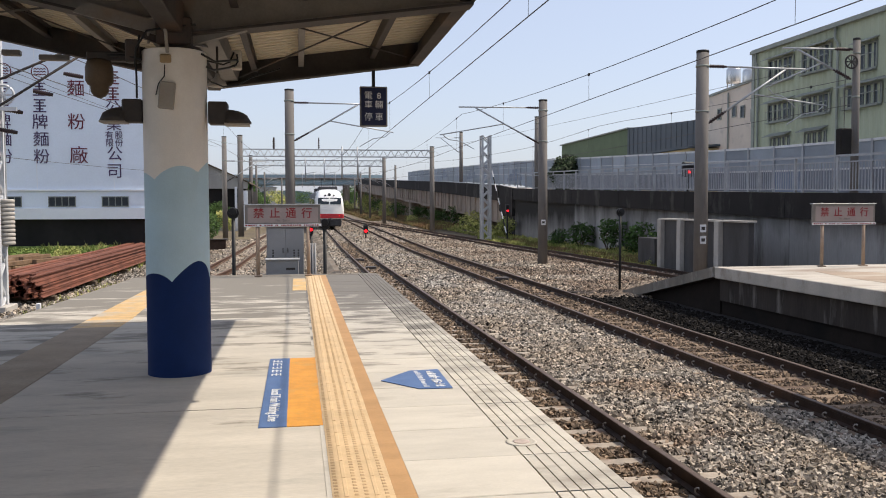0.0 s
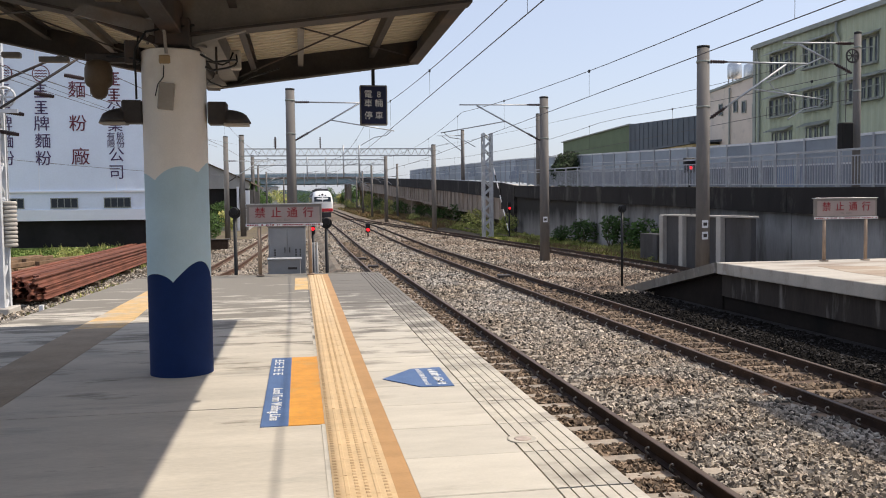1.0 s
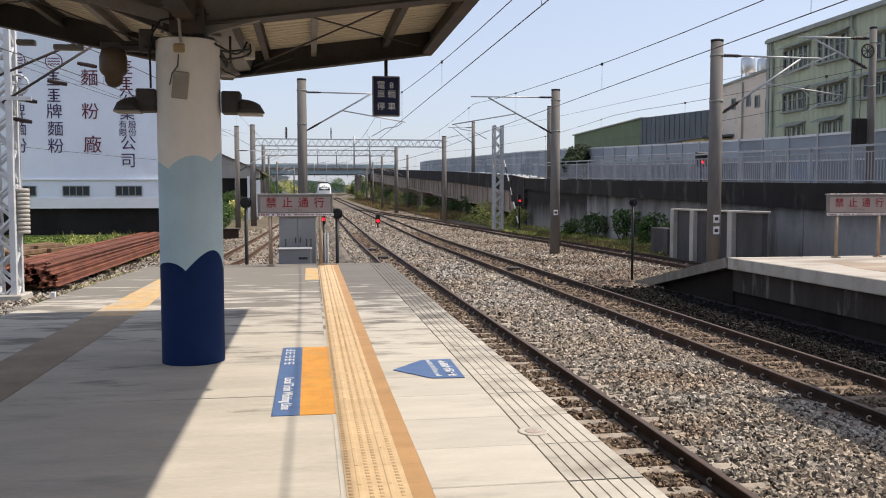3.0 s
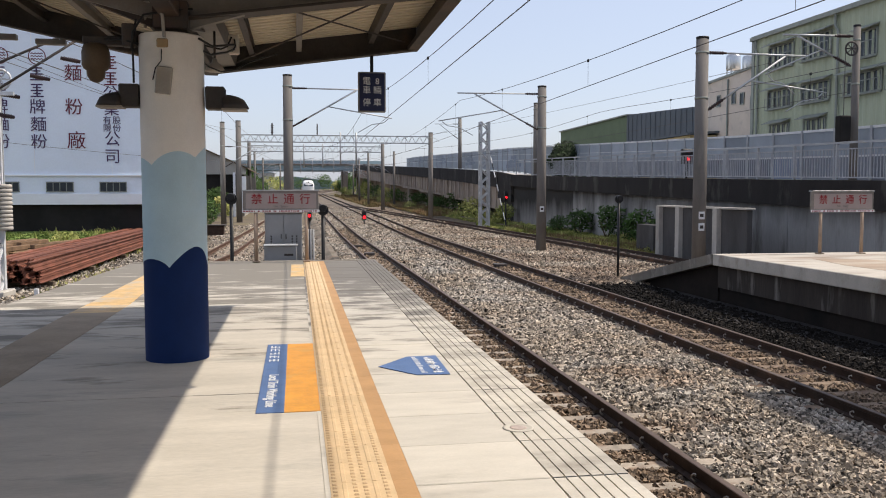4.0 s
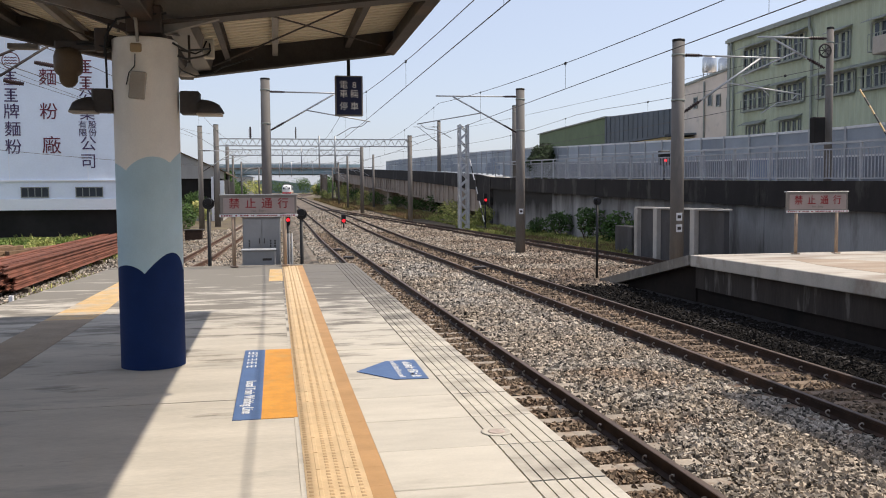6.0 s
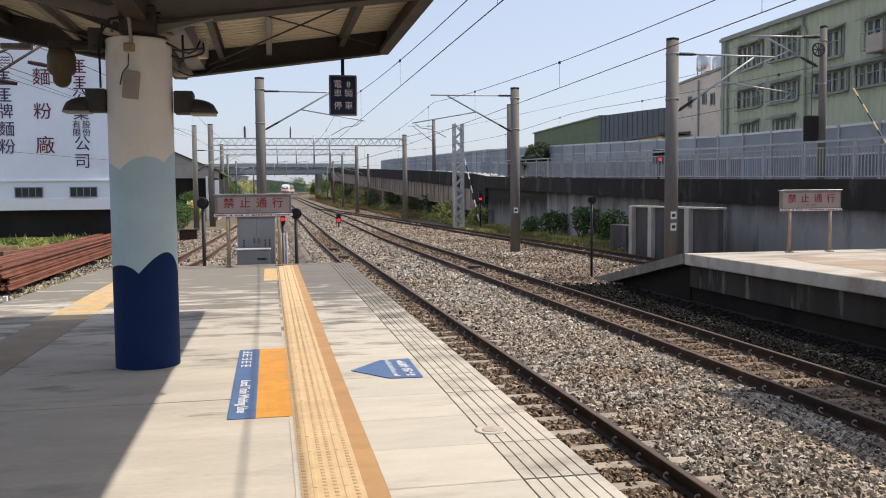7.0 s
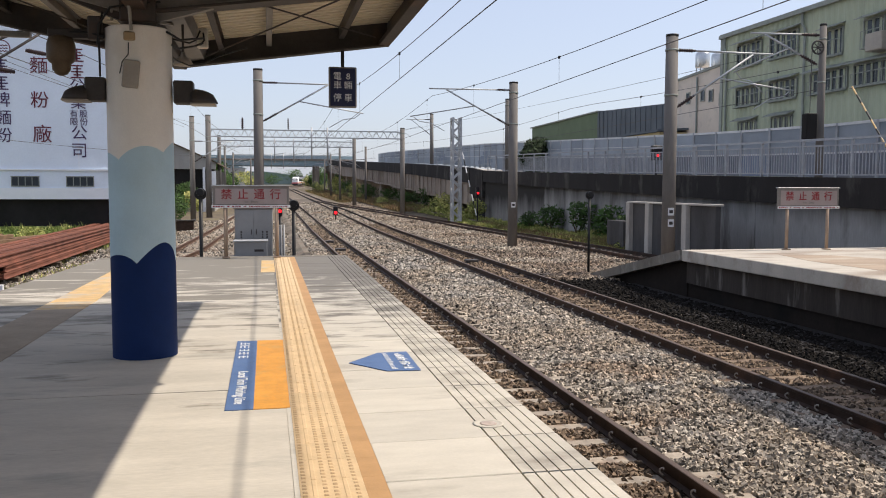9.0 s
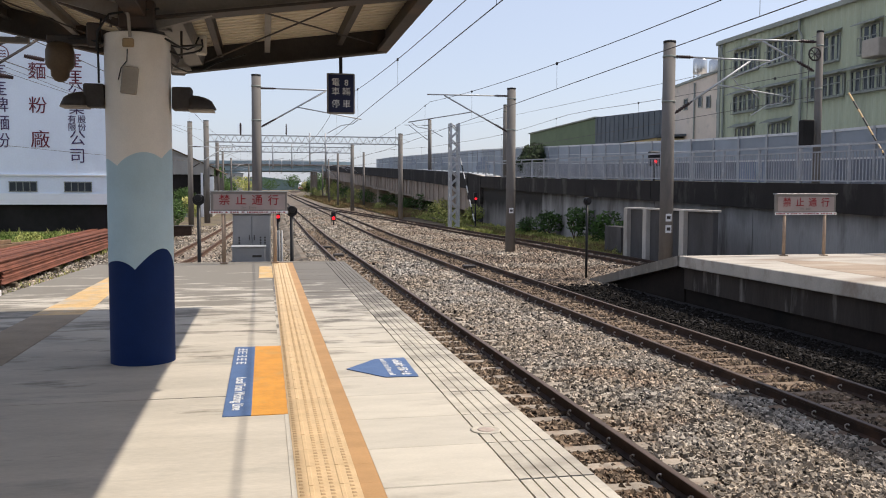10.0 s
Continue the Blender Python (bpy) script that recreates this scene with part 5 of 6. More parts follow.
def shed():
    b = thing("long_shed", "long dark green and grey metal shed", "building", (0, 0, 0))
    part("green_wall", Shape().prism([(80.2, -1.5), (101.7, -1.5), (101.7, 8.84), (80.2, 9.0)], 'x', 32, 46), GREEN_D, b)
    part("grey_roof", Shape().prism([(65, 6.2), (80.2, 6.2), (80.2, 9.05), (65, 8.4)], 'x', 31.9, 46), GREY_R, b, "dark grey sheet roof")
    part("lower_wall", Shape().box(32.3, 65, -1.5, 46, 80.2, 6.2), STEEL_DK, b)
    for k in range(14):
        y = 66 + k * 1.05
        part("seam", Shape().prism([(y, 6.2), (y + 0.06, 6.2), (y + 0.06, 8.4 + (y - 65) * 0.0425), (y, 8.4 + (y - 65) * 0.0425)], 'x', 31.85, 31.9), GREY_R, b)
    part("roof_edge", Shape().prism([(80.0, 9.0), (101.9, 8.84), (101.9, 8.96), (80.0, 9.12)], 'x', 31.8, 46.2), TRIM, b)


shed()


# ---- concrete enclosure and boxes by the wall ----
def enclosure():
    e = thing("concrete_enclosure", "grey concrete panel enclosure with pale posts by the retaining wall", "enclosure", (0, 0, 0))
    part("panel_wall", Shape().cbox(15.0, 26.85, -1.5, 15.2, 33.9, 0.90, 0.01), ENC, e)
    part("panel_wall", Shape().cbox(15.2, 33.7, -1.5, 17.0, 33.9, 0.90, 0.01), ENC, e)
    part("cap", Shape().cbox(14.9, 26.75, 0.90, 15.25, 34.0, 0.97, 0.01), CONC_PLAIN, e, "pale concrete cap")
    for y in (28.8, 31.9, 33.75):
        part("post", Shape().cbox(14.82, y - 0.17, -1.5, 15.02, y + 0.17, 0.93, 0.01), CONC_PLAIN, e, "pale concrete post")
    part("small_box", Shape().cbox(15.0, 34.6, -1.5, 16.4, 36.4, 0.1, 0.02), ENC, e)


enclosure()


# ---- factory and sheds on the left ----
def factory():
    b = thing("flour_mill", "pale blue-white clad mill with dark vertical lettering and black base", "building", (0, 50, 0))
    part("wall", Shape().box(-44, 0, 0.85, -7.90, 25, 17), FACT, b)
    part("base", Shape().box(-43.9, 0.25, -1.7, -8.00, 25, 0.85), FACT_D, b, "black shaded base")
    part("band", Shape().box(-44, -0.06, 0.85, -7.88, 0, 1.45), FACT_B, b, "white lower band")
    part("ledge", Shape().box(-44, -0.1, 2.40, -7.85, 0, 2.48), FACT_B, b)
    for x in range(-42, -7, 4):
        part("seam", Shape().box(x, -0.012, 2.5, x + 0.03, 0, 17), FACT_B, b)
    for k in range(10):
        x = -10.63 - 2.78 * k
        w = part("window", Shape().box(x, -0.03, 1.57, x + 1.38, 0.01, 2.06), GLASS_DK, b, "dark strip window with frame")
        for j in range(5):
            part("mullion", Shape().box(x + j * 0.345 - 0.02, -0.06, 1.55, x + j * 0.345 + 0.02, -0.028, 2.08), TRIM, w)
        part("frame", Shape().box(x - 0.03, -0.07, 1.53, x + 1.41, -0.028, 1.58).box(x - 0.03, -0.07, 2.05, x + 1.41, -0.028, 2.1), TRIM, w)

    def ch(text, x, z, s, m):
        words(text, s, m, b, pose(x, -0.02, z, 90, 0, 0), name="character", bold=0.0, depth=0.01)

    def mark(x, z, s, m):
        """A plain block mark in place of a trade name's character."""
        for k, (a, w) in enumerate(((0.42, 0.8), (0.2, 0.55), (-0.02, 0.85), (-0.24, 0.5), (-0.44, 0.9))):
            part("mark_bar", Shape().box(x - s * w / 2, -0.03, z + s * a - s * 0.045, x + s * w / 2, 0, z + s * a + s * 0.045), m, b)
        part("mark_bar", Shape().box(x - s * 0.05, -0.03, z - s * 0.4, x + s * 0.05, 0, z + s * 0.4), m, b)
    for x0 in (-13.75, -15.65):
        for z in (7.92, 7.03):
            mark(x0, z, 0.74, INK)
        ch("牌", x0, 6.10, 0.86, INK)
        ch("麵", x0 + 0.03, 5.16, 0.86, INK)
        ch("粉", x0 + 0.03, 4.22, 0.86, INK)
        part("emblem_ring", Shape().cyl((x0 + 0.05, -0.03, 8.85), (x0 + 0.05, 0, 8.85), 0.45, n=28), INKR, b, "round wave emblem")
        part("emblem_field", Shape().cyl((x0 + 0.05, -0.036, 8.85), (x0 + 0.05, -0.02, 8.85), 0.40, n=28), FACT, b)
        for k in range(3):
            part("emblem_wave", Shape().tube([(x0 - 0.26 + j * 0.0775, -0.035, 8.68 + k * 0.15 + (0.05 if j % 2 else 0)) for j in range(9)], 0.028, 5), INKR, b)
    ch("麵", -11.88, 7.95, 0.95, INKR)
    ch("粉", -11.88, 6.12, 0.95, INKR)
    ch("廠", -11.8, 4.3, 1.0, INKR)
    for z in (8.62, 7.74):
        mark(-9.95, z, 0.74, INKR)
    ch("公", -9.95, 6.93, 0.84, INK)
    ch("業", -9.93, 6.05, 0.82, INK)
    ch("有", -10.18, 5.45, 0.45, INK)
    ch("限", -10.18, 5.02, 0.45, INK)
    ch("股", -9.68, 5.45, 0.45, INK)
    ch("份", -9.68, 5.02, 0.45, INK)
    ch("公", -9.92, 4.40, 0.86, INK)
    ch("司", -9.94, 3.45, 0.88, INK)


factory()


def gable_shed():
    b = thing("gable_shed", "white gabled open shed with dark interior beside the tracks", "building", (0, 92, 0))
    part("gable", Shape().prism([(-24, 3.4), (-5.1, 3.4), (-5.1, 4.1), (-15, 8.4), (-24, 4.35)], 'y', 0, 0.2), SHED_G, b)
    part("roof", Shape().prism([(-24.5, 4.2), (-15, 8.5), (-4.9, 3.95), (-4.9, 4.1), (-15, 8.65), (-24.5, 4.4)], 'y', -0.25, 30), BARK, b)
    # Solid black block stands in for the shade inside the open shed.
    part("dark_opening", Shape().box(-23.8, 0.3, 0.9, -5.3, 25, 3.4), FACT_D, b)
    part("low_wall", Shape().box(-23.8, 0.2, -1.4, -5.3, 25, 0.9), SHED_G, b, "weathered low wall")
    part("white_panel", Shape().box(-5.9, -0.2, -0.6, -5.1, 0.1, 3.2), FACT_B, b, "white wall panel")
    for x in (-23.8, -15, -6.3):
        part("post", Shape().box(x - 0.12, -0.05, -1.4, x + 0.12, 0.2, 3.6), FACT_B, b)


gable_shed()


# ---- rail stack beside the side track ----
def rail_pile():
    seg = Shape().sweep([(-0.075, 0), (0.075, 0), (0.075, 0.02), (0.02, 0.04), (0.02, 0.11), (0.04, 0.12), (0.04, 0.16), (-0.04, 0.16), (-0.04, 0.12), (-0.02, 0.11), (-0.02, 0.04), (-0.075, 0.02)], [(0, 0, 0), (0, 24, 0)]).mesh("stacked_rail", RUSTPILE)
    p = thing("rail_stack", "stack of rust-red steel rails on timber bearers", "rail stack", (-8.6, 27.2, -1.42))
    for row in range(4):
        n = 13 - row
        for k in range(n):
            o = part("stacked_rail", seg, None, p, at=(1.05 - 0.165 * k - 0.05 * row + random.uniform(-0.03, 0.03), random.uniform(-0.7, 0.6), 0.22 + 0.172 * row + random.uniform(0, 0.02)))
            o.rotation_euler = (random.uniform(-0.001, 0.002), random.uniform(-0.25, 0.25), random.uniform(-0.004, 0.004))
    for y in (0.6, 6, 12, 18, 23):
        part("bearer", Shape().cbox(-1.4, y, 0.0, 1.25, y + 0.25, 0.21, 0.02), BARK, p, "dark timber bearer")
    q = thing("timber_stack", "loose stack of weathered brown sleepers and rails behind", "timber stack", (-12.2, 34.0, -1.42))
    plank = Shape().cbox(-0.12, -1.4, 0, 0.12, 1.4, 0.2, 0.02).mesh("timber", TIMBER)
    for k in range(70):
        o = part("timber", plank, None, q, at=(random.uniform(-3.6, 3.0), random.uniform(-2.0, 12.0), random.choice((0.0, 0.2, 0.4))))
        o.rotation_euler = (0, 0, random.uniform(-0.35, 0.1))


rail_pile()
pm = thing("point_machine", "rusty brown trackside point machine box", "trackside box", (-5.2, 58.0, rail_z(58) - 0.45))
part("body", Shape().cbox(-0.55, -0.3, 0.0, 0.55, 0.3, 0.7, 0.04), RAIL, pm)
part("lid", Shape().cbox(-0.65, -0.4, 0.7, 0.65, 0.4, 0.78, 0.03), STEEL_DK, pm, "dark overhanging lid")
tro = structure("cable_trough", "grey concrete cable trough beside the side track", "trough")
for k in range(9):
    sh_ = Shape().cbox(-0.25, 0.0, -0.2, 0.25, 0.98, 0.02, 0.015)
    o_ = part("trough_lid", sh_, CONC_DIRTY, tro, at=(-8.6 + 0.52 * k, 21.2 + 0.84 * k, -1.36))
    o_.rotation_euler = (0, 0, -0.55)
for y, x in ((36.5, 3.05), (42.0, 2.95), (30.0, 7.2)):
    mg = thing("track_magnet", "small dark magnet box fixed between the rails", "track equipment", (x, y, rail_z(y) - 0.17), "track magnets")
    part("body", Shape().cbox(-0.22, -0.2, 0, 0.22, 0.2, 0.12, 0.02), STEEL_DK, mg)
    part("bracket", Shape().cbox(-0.3, -0.05, -0.02, 0.3, 0.05, 0.03, 0.005), RAIL, mg)
for x, y, h in ((-6.35, 22.5, 0.55), (-5.1, 27.5, 0.5)):
    st = thing("marker_stake", "short white marker post beside the side track", "marker post", (x, y, -1.42), "marker stakes")
    part("stake", Shape().cbox(-0.05, -0.05, 0, 0.05, 0.05, h, 0.01), WHITE, st)


# ---- overhead line poles ----
def cantilever(parent, reach, z_top, z_low, z_contact):
    """Tube bracket from a mast at the origin, reaching sideways to the wire."""
    s = 1 if reach > 0 else -1
    part("top_tube", Shape().cyl((s * 0.75, 0, z_top), (reach, 0, z_top - 0.02), 0.03, n=8), GALV, parent)
    part("insulator", Shape().spool((s * 0.15, 0, z_top), (s * 0.8, 0, z_top), 0.035, 0.06, 6), INSUL, parent, "ribbed brown insulator")
    a, b = Vector((s * 0.2, 0, z_low)), Vector((reach * 0.80, 0, z_top - 0.05))
    d = (b - a).normalized()
    part("diagonal_tube", Shape().cyl(a + d * 0.6, b, 0.035, n=8), GALV, parent)
    part("insulator", Shape().spool(a, a + d * 0.7, 0.035, 0.06, 6), INSUL, parent, "ribbed brown insulator")
    m = a + d * ((b - a).length * 0.55)
    part("steady_tube", Shape().cyl(m, (reach * 1.22, 0, z_contact + 0.62), 0.025, n=8), GALV, parent)
    part("registration_arm", Shape().tube([(reach * 1.18, 0, z_contact + 0.6), (reach * 1.12, 0, z_contact + 0.42), (reach * 0.98, 0, z_contact + 0.34), (reach * 0.82, 0, z_contact)], 0.018, 6), GALV, parent)


def round_pole(x, y, ztop, r, label, base=None, arm=0.0, at_rel=None, drop=1.6):
    zb = (rail_z(y) - 0.45) if base is None else base
    p = thing("overhead_line_mast", label, "mast", (x, y, 0), "overhead line masts")
    part("shaft", Shape().cyl((0, 0, zb), (0, 0, ztop), r * 1.08, r * 0.92, n=24), POLEC, p)
    part("cap", Shape().lathe((0, 0, 0), [(r * 0.90, ztop - 0.05), (r * 0.96, ztop - 0.05), (r * 0.96, ztop + 0.02), (r * 0.6, ztop + 0.03), (0.004, ztop + 0.03)], 20), BLACK, p, "black cap")
    for z in ((ztop - 0.5), (ztop - 1.9)):
        part("clamp", Shape().lathe((0, 0, 0), [(r * 0.9, z), (r * 1.03, z), (r * 1.03, z + 0.06), (r * 0.9, z + 0.06)], 20), TRIM, p)
    if arm:
        cz = rail_z(y) + 5.06
        cantilever(p, arm, cz + 0.85 if at_rel is None else at_rel, cz - 0.75 if at_rel is None else at_rel - drop, cz if base is None else at_rel - 1.9)
    return p


pa = round_pole(-0.30, 37.0, 6.42, 0.205, "round concrete mast with bracket over the main line", arm=3.6, at_rel=5.88)
pb = round_pole(12.5, 25.3, 6.30, 0.205, "thick round concrete mast beside the ramp platform", arm=3.5, at_rel=5.84, drop=1.78)
pc_ = round_pole(11.05, 38.0, 6.30, 0.21, "round concrete mast between the tracks", arm=-3.9, at_rel=5.95)
for m, z in ((pb, 0.78), (pb, 0.42), (pc_, 0.75)):
    part("number_plate", Shape().cbox(-0.13, -0.235, z - 0.12, 0.07, -0.222, z + 0.12, 0.004), WHITE, m, "small white plate with bars")
    part("glyph_bar", Shape().box(-0.09, -0.238, z - 0.05, 0.03, -0.235, z + 0.05), STEEL_DK, m)
round_pole(12.2, 78.0, 6.95, 0.22, "round concrete mast by the far siding")
round_pole(10.3, 103.0, 7.45, 0.22, "round concrete mast carrying a lattice gantry")
round_pole(-4.93, 78.0, 7.8, 0.24, "round concrete mast carrying a lattice gantry")
round_pole(-5.3, 103.0, 7.5, 0.22, "round concrete mast carrying a lattice gantry")
round_pole(-5.65, 70.0, 7.04, 0.2, "round concrete mast on the sidings", arm=3.2)
round_pole(17.9, 25.45, 6.87, 0.12, "slim steel mast on the ramp", base=1.2, arm=-2.6, at_rel=6.52, drop=0.95)
round_pole(17.6, 62.0, 8.1, 0.2, "round concrete mast on the ramp", base=2.0)
round_pole(17.6, 92.0, 9.5, 0.2, "round concrete mast on the viaduct", base=3.0, arm=-2.8, at_rel=8.9)


def lattice_mast(x, y, ztop, w, label, material=None, base=None):
    material = material or GALV
    zb = (rail_z(y) - 0.45) if base is None else base
    p = thing("lattice_mast", label, "mast", (x, y, 0), "lattice masts")
    h = w / 2
    for dx, dy in ((-h, -h), (h, -h), (h, h), (-h, h)):
        part("leg", Shape().box(dx - 0.075, dy - 0.075, zb, dx + 0.075, dy + 0.075, ztop), material, p)
    n = int((ztop - zb) / (w * 0.9))
    st = (ztop - zb) / n
    for k in range(n):
        z0, z1 = zb + k * st, zb + (k + 1) * st
        s = -1 if k % 2 else 1
        for q0, q1 in (((-h * s, -h, z0), (h * s, -h, z1)), ((-h * s, h, z0), (h * s, h, z1)), ((-h, -h * s, z0), (-h, h * s, z1)), ((h, -h * s, z0), (h, h * s, z1))):
            part("lacing", Shape().cyl(q0, q1, 0.05, n=5), material, p)
    part("footing", Shape().cbox(-w, -w, zb - 0.2, w, w, zb + 0.25, 0.03), CONC_PLAIN, p)
    return p


lattice_mast(13.9, 63.0, 6.75, 0.6, "grey lattice steel mast on the grassy bank")
lm = lattice_mast(-8.35, 25.4, 6.6, 0.5, "pale lattice steel mast with wire tensioning weights", GALV_W)
weight = Shape().lathe((0, 0, 0), [(0.17, 0), (0.20, 0.02), (0.20, 0.088), (0.17, 0.108)], 16).mesh("tension_weight", CONC_PLAIN)
for k in range(11):
    part("tension_weight", weight, None, lm, "" if k else "round concrete weight", at=(0.40, 0.1, 0.46 + k * 0.116))
part("weight_rod", Shape().cyl((0.40, 0.1, 0.4), (0.40, 0.1, 4.6), 0.02, n=6), GALV, lm)
part("pulley", Shape().tube([(0.40 + 0.26 * math.cos(k * math.pi / 12), 0.1, 4.6 + 0.26 * math.sin(k * math.pi / 12)) for k in range(25)], 0.035, 6), GALV_W, lm)
for k in range(3):
    part("spoke", Shape().cyl((0.40 - 0.26 * math.cos(k * math.pi / 3), 0.1, 4.6 - 0.26 * math.sin(k * math.pi / 3)), (0.40 + 0.26 * math.cos(k * math.pi / 3), 0.1, 4.6 + 0.26 * math.sin(k * math.pi / 3)), 0.02, n=6), GALV_W, lm)
part("bracket_arm", Shape().box(-0.7, -0.35, 4.12, 0.85, -0.25, 4.22), GALV_W, lm)
for q0, q1 in (((-0.65, -0.3, 4.46), (2.5, -0.2, 5.95)), ((0.1, -0.3, 4.05), (2.5, -0.2, 5.68))):
    part("stay_tube", Shape().cyl(q0, q1, 0.035, n=8), STEEL_DK, lm)
for z, x in ((4.7, 1.2), (3.65, 0.25), (4.2, 0.4), (5.2, 2.0)):
    part("insulator", Shape().spool((x, 0, z), (x + 0.5, 0, z - 0.09), 0.05, 0.065, 7), INSUL, lm, "ribbed brown insulator")
pul = thing("tension_pulley", "spoked tensioning wheel on the ramp mast", "pulley", (17.62, 25.3, 6.10))
part("wheel", Shape().tube([(0.21 * math.cos(k * math.pi / 12), 0, 0.21 * math.sin(k * math.pi / 12)) for k in range(25)], 0.03, 6), STEEL_DK, pul)
for k in range(4):
    part("spoke", Shape().cyl((-0.21 * math.cos(k * math.pi / 4), 0, -0.21 * math.sin(k * math.pi / 4)), (0.21 * math.cos(k * math.pi / 4), 0, 0.21 * math.sin(k * math.pi / 4)), 0.015, n=6), STEEL_DK, pul)
part("weight", Shape().cbox(-0.42, -0.15, -2.98, -0.02, 0.15, -2.14, 0.03), FACT_D, pul, "dark counterweight stack")
part("cord", Shape().cyl((-0.22, 0, -2.14), (-0.21, 0, 0), 0.012, n=6), WIRE, pul)


def gantry(y, x0, x1, z0, h, label):
    g = thing("lattice_gantry", label, "gantry", (0, y, 0), "gantries")
    for z in (z0, z0 + h):
        part("chord", Shape().box(x0, -0.05, z - 0.05, x1, 0.05, z + 0.05), GALV, g)
    n = int((x1 - x0) / (h * 1.1))
    st = (x1 - x0) / n
    up = Shape().cyl((0, 0, 0), (st / 2, 0, h), 0.032, n=5).mesh("lacing", GALV)
    down = Shape().cyl((0, 0, h), (st / 2, 0, 0), 0.032, n=5).mesh("lacing", GALV)
    for k in range(n):
        part("lacing", up, None, g, at=(x0 + k * st, 0, z0))
        part("lacing", down, None, g, at=(x0 + (k + 0.5) * st, 0, z0))
    for x in (4.0, 5.4) if y < 90 else (1.0, 3.2, 7.2):
        part("drop_tube", Shape().cyl((x, 0, z0 - 1.9), (x, 0, z0 + h + 0.3), 0.07, n=8), GALV, g)
        part("drop_arm", Shape().cyl((x, 0, z0 - 0.9), (x + 1.3, 0, z0 - 0.7), 0.03, n=6), GALV, g)
    for x, r in ((-2.0, 0.14), (1.95, 0.09)) if y < 90 else ():
        part("insulator", Shape().spool((x, 0, z0 + h), (x, 0, z0 + h + 1.05), r * 0.5, r, 5), INSUL, g, "tall ribbed insulator")
    return g


gantry(78.0, -4.9, 12.2, 5.97, 0.62, "pale lattice gantry spanning the tracks")
gantry(103.0, -5.3, 10.3, 6.3, 0.65, "pale lattice gantry spanning the tracks further off")
gantry(165.0, -6.0, 12.0, 7.0, 0.65, "distant lattice gantry over the tracks")
for x, y in ((-6.0, 132), (11.0, 132), (-6.0, 165), (12.0, 165), (-9.5, 118), (14.5, 128), (-3.5, 205), (13.5, 205), (15.5, 185)):
    round_pole(x, y, 7.3 + 0.0105 * (y - 100), 0.17, "slim concrete mast far along the line", arm=-3.0 if x > 5 else 3.0)


# ---- wires ----
def overhead(fx, z_c, z_m, sag, y0, y1, label):
    """Contact wire, sagging messenger wire and the droppers between them."""
    w = thing("catenary", label, "overhead wire", (0, 0, 0), "catenary wires")
    ys = [y0 + k * 3.0 for k in range(int((y1 - y0) / 3) + 1)]
    part("contact_wire", Shape().tube([(fx(y), y, z_c + rail_z(y) + 1.0) for y in ys], 0.009, 5), WIRE, w)

    def mz(y):
        span, fall = (58.0, sag) if y < 37.0 else (41.0, sag * 0.55)
        k = ((y - 37.0) / span) % 1.0
        return z_m + rail_z(y) + 1.0 - fall * 4 * k * (1 - k)
    part("messenger_wire", Shape().tube([(fx(y), y, mz(y)) for y in ys], 0.009, 5), WIRE, w)
    y = y0 + 1.7
    while y < min(y1, 110):
        part("dropper", Shape().cyl((fx(y), y, z_c + rail_z(y) + 1.0), (fx(y), y, mz(y)), 0.004, n=4), WIRE, w)
        part("clamp", Shape().cbox(fx(y) - 0.02, y - 0.04, mz(y) - 0.04, fx(y) + 0.02, y + 0.04, mz(y) + 0.03, 0.008), CABLE, w)
        y += 8.9


overhead(track1_x, 4.08, 5.46, 0.95, -8.0, 320.0, "contact and messenger wire over the platform track")
overhead(track2_x, 4.10, 5.50, 0.95, -8.0, 320.0, "contact and messenger wire over the second track")
overhead(track3_x, 4.05, 5.20, 0.60, 20.0, 134.0, "contact and messenger wire over the siding")
overhead(track4_x, 4.05, 5.20, 0.60, 10.0, 200.0, "contact and messenger wire over the side track")
for (p, q), lab in ((((17.4, 26, 6.2), (17.4, 120, 9.4)), "feeder wire along the ramp"),
                    (((-8.2, 25, 5.2), (-5.3, 78, 7.0)), "feeder wire over the sidings"), (((-12, 0, 6.4), (-6.2, 70, 6.2)), "feeder wire over the sidings"), (((-15, 22, 3.7), (-4, 60, 3.6)), "guy wire before the mill")):
    fw = thing("feeder_wire", lab, "overhead wire", (0, 0, 0), "feeder wires")
    P, Q = Vector(p), Vector(q)
    part("strand", Shape().tube([tuple(P.lerp(Q, k / 12) - Vector((0, 0, 0.25 * 4 * (k / 12) * (1 - k / 12)))) for k in range(13)], 0.009, 5), WIRE, fw)
gs = thing("striped_guy", "black and yellow striped guy rod beside the mast", "guy wire", (0, 0, 0))
for k in range(9):
    a, b = Vector((17.95, 24.0, 4.7)).lerp(Vector((17.95, 21.9, 2.2)), k / 9), Vector((17.95, 24.0, 4.7)).lerp(Vector((17.95, 21.9, 2.2)), (k + 1) / 9)
    part("segment", Shape().cyl(a, b, 0.03, n=6), CABLE if k % 2 else PAINT_Y, gs)
gs2 = thing("striped_guy", "pale striped guy rod on the grassy bank", "guy wire", (0, 0, 0))
for k in range(10):
    a, b = Vector((14.38, 63, 4.18)).lerp(Vector((15.08, 60.8, -1.0)), k / 10), Vector((14.38, 63, 4.18)).lerp(Vector((15.08, 60.8, -1.0)), (k + 1) / 10)
    part("segment", Shape().cyl(a, b, 0.04, n=6), CABLE if k % 2 else WHITE, gs2)


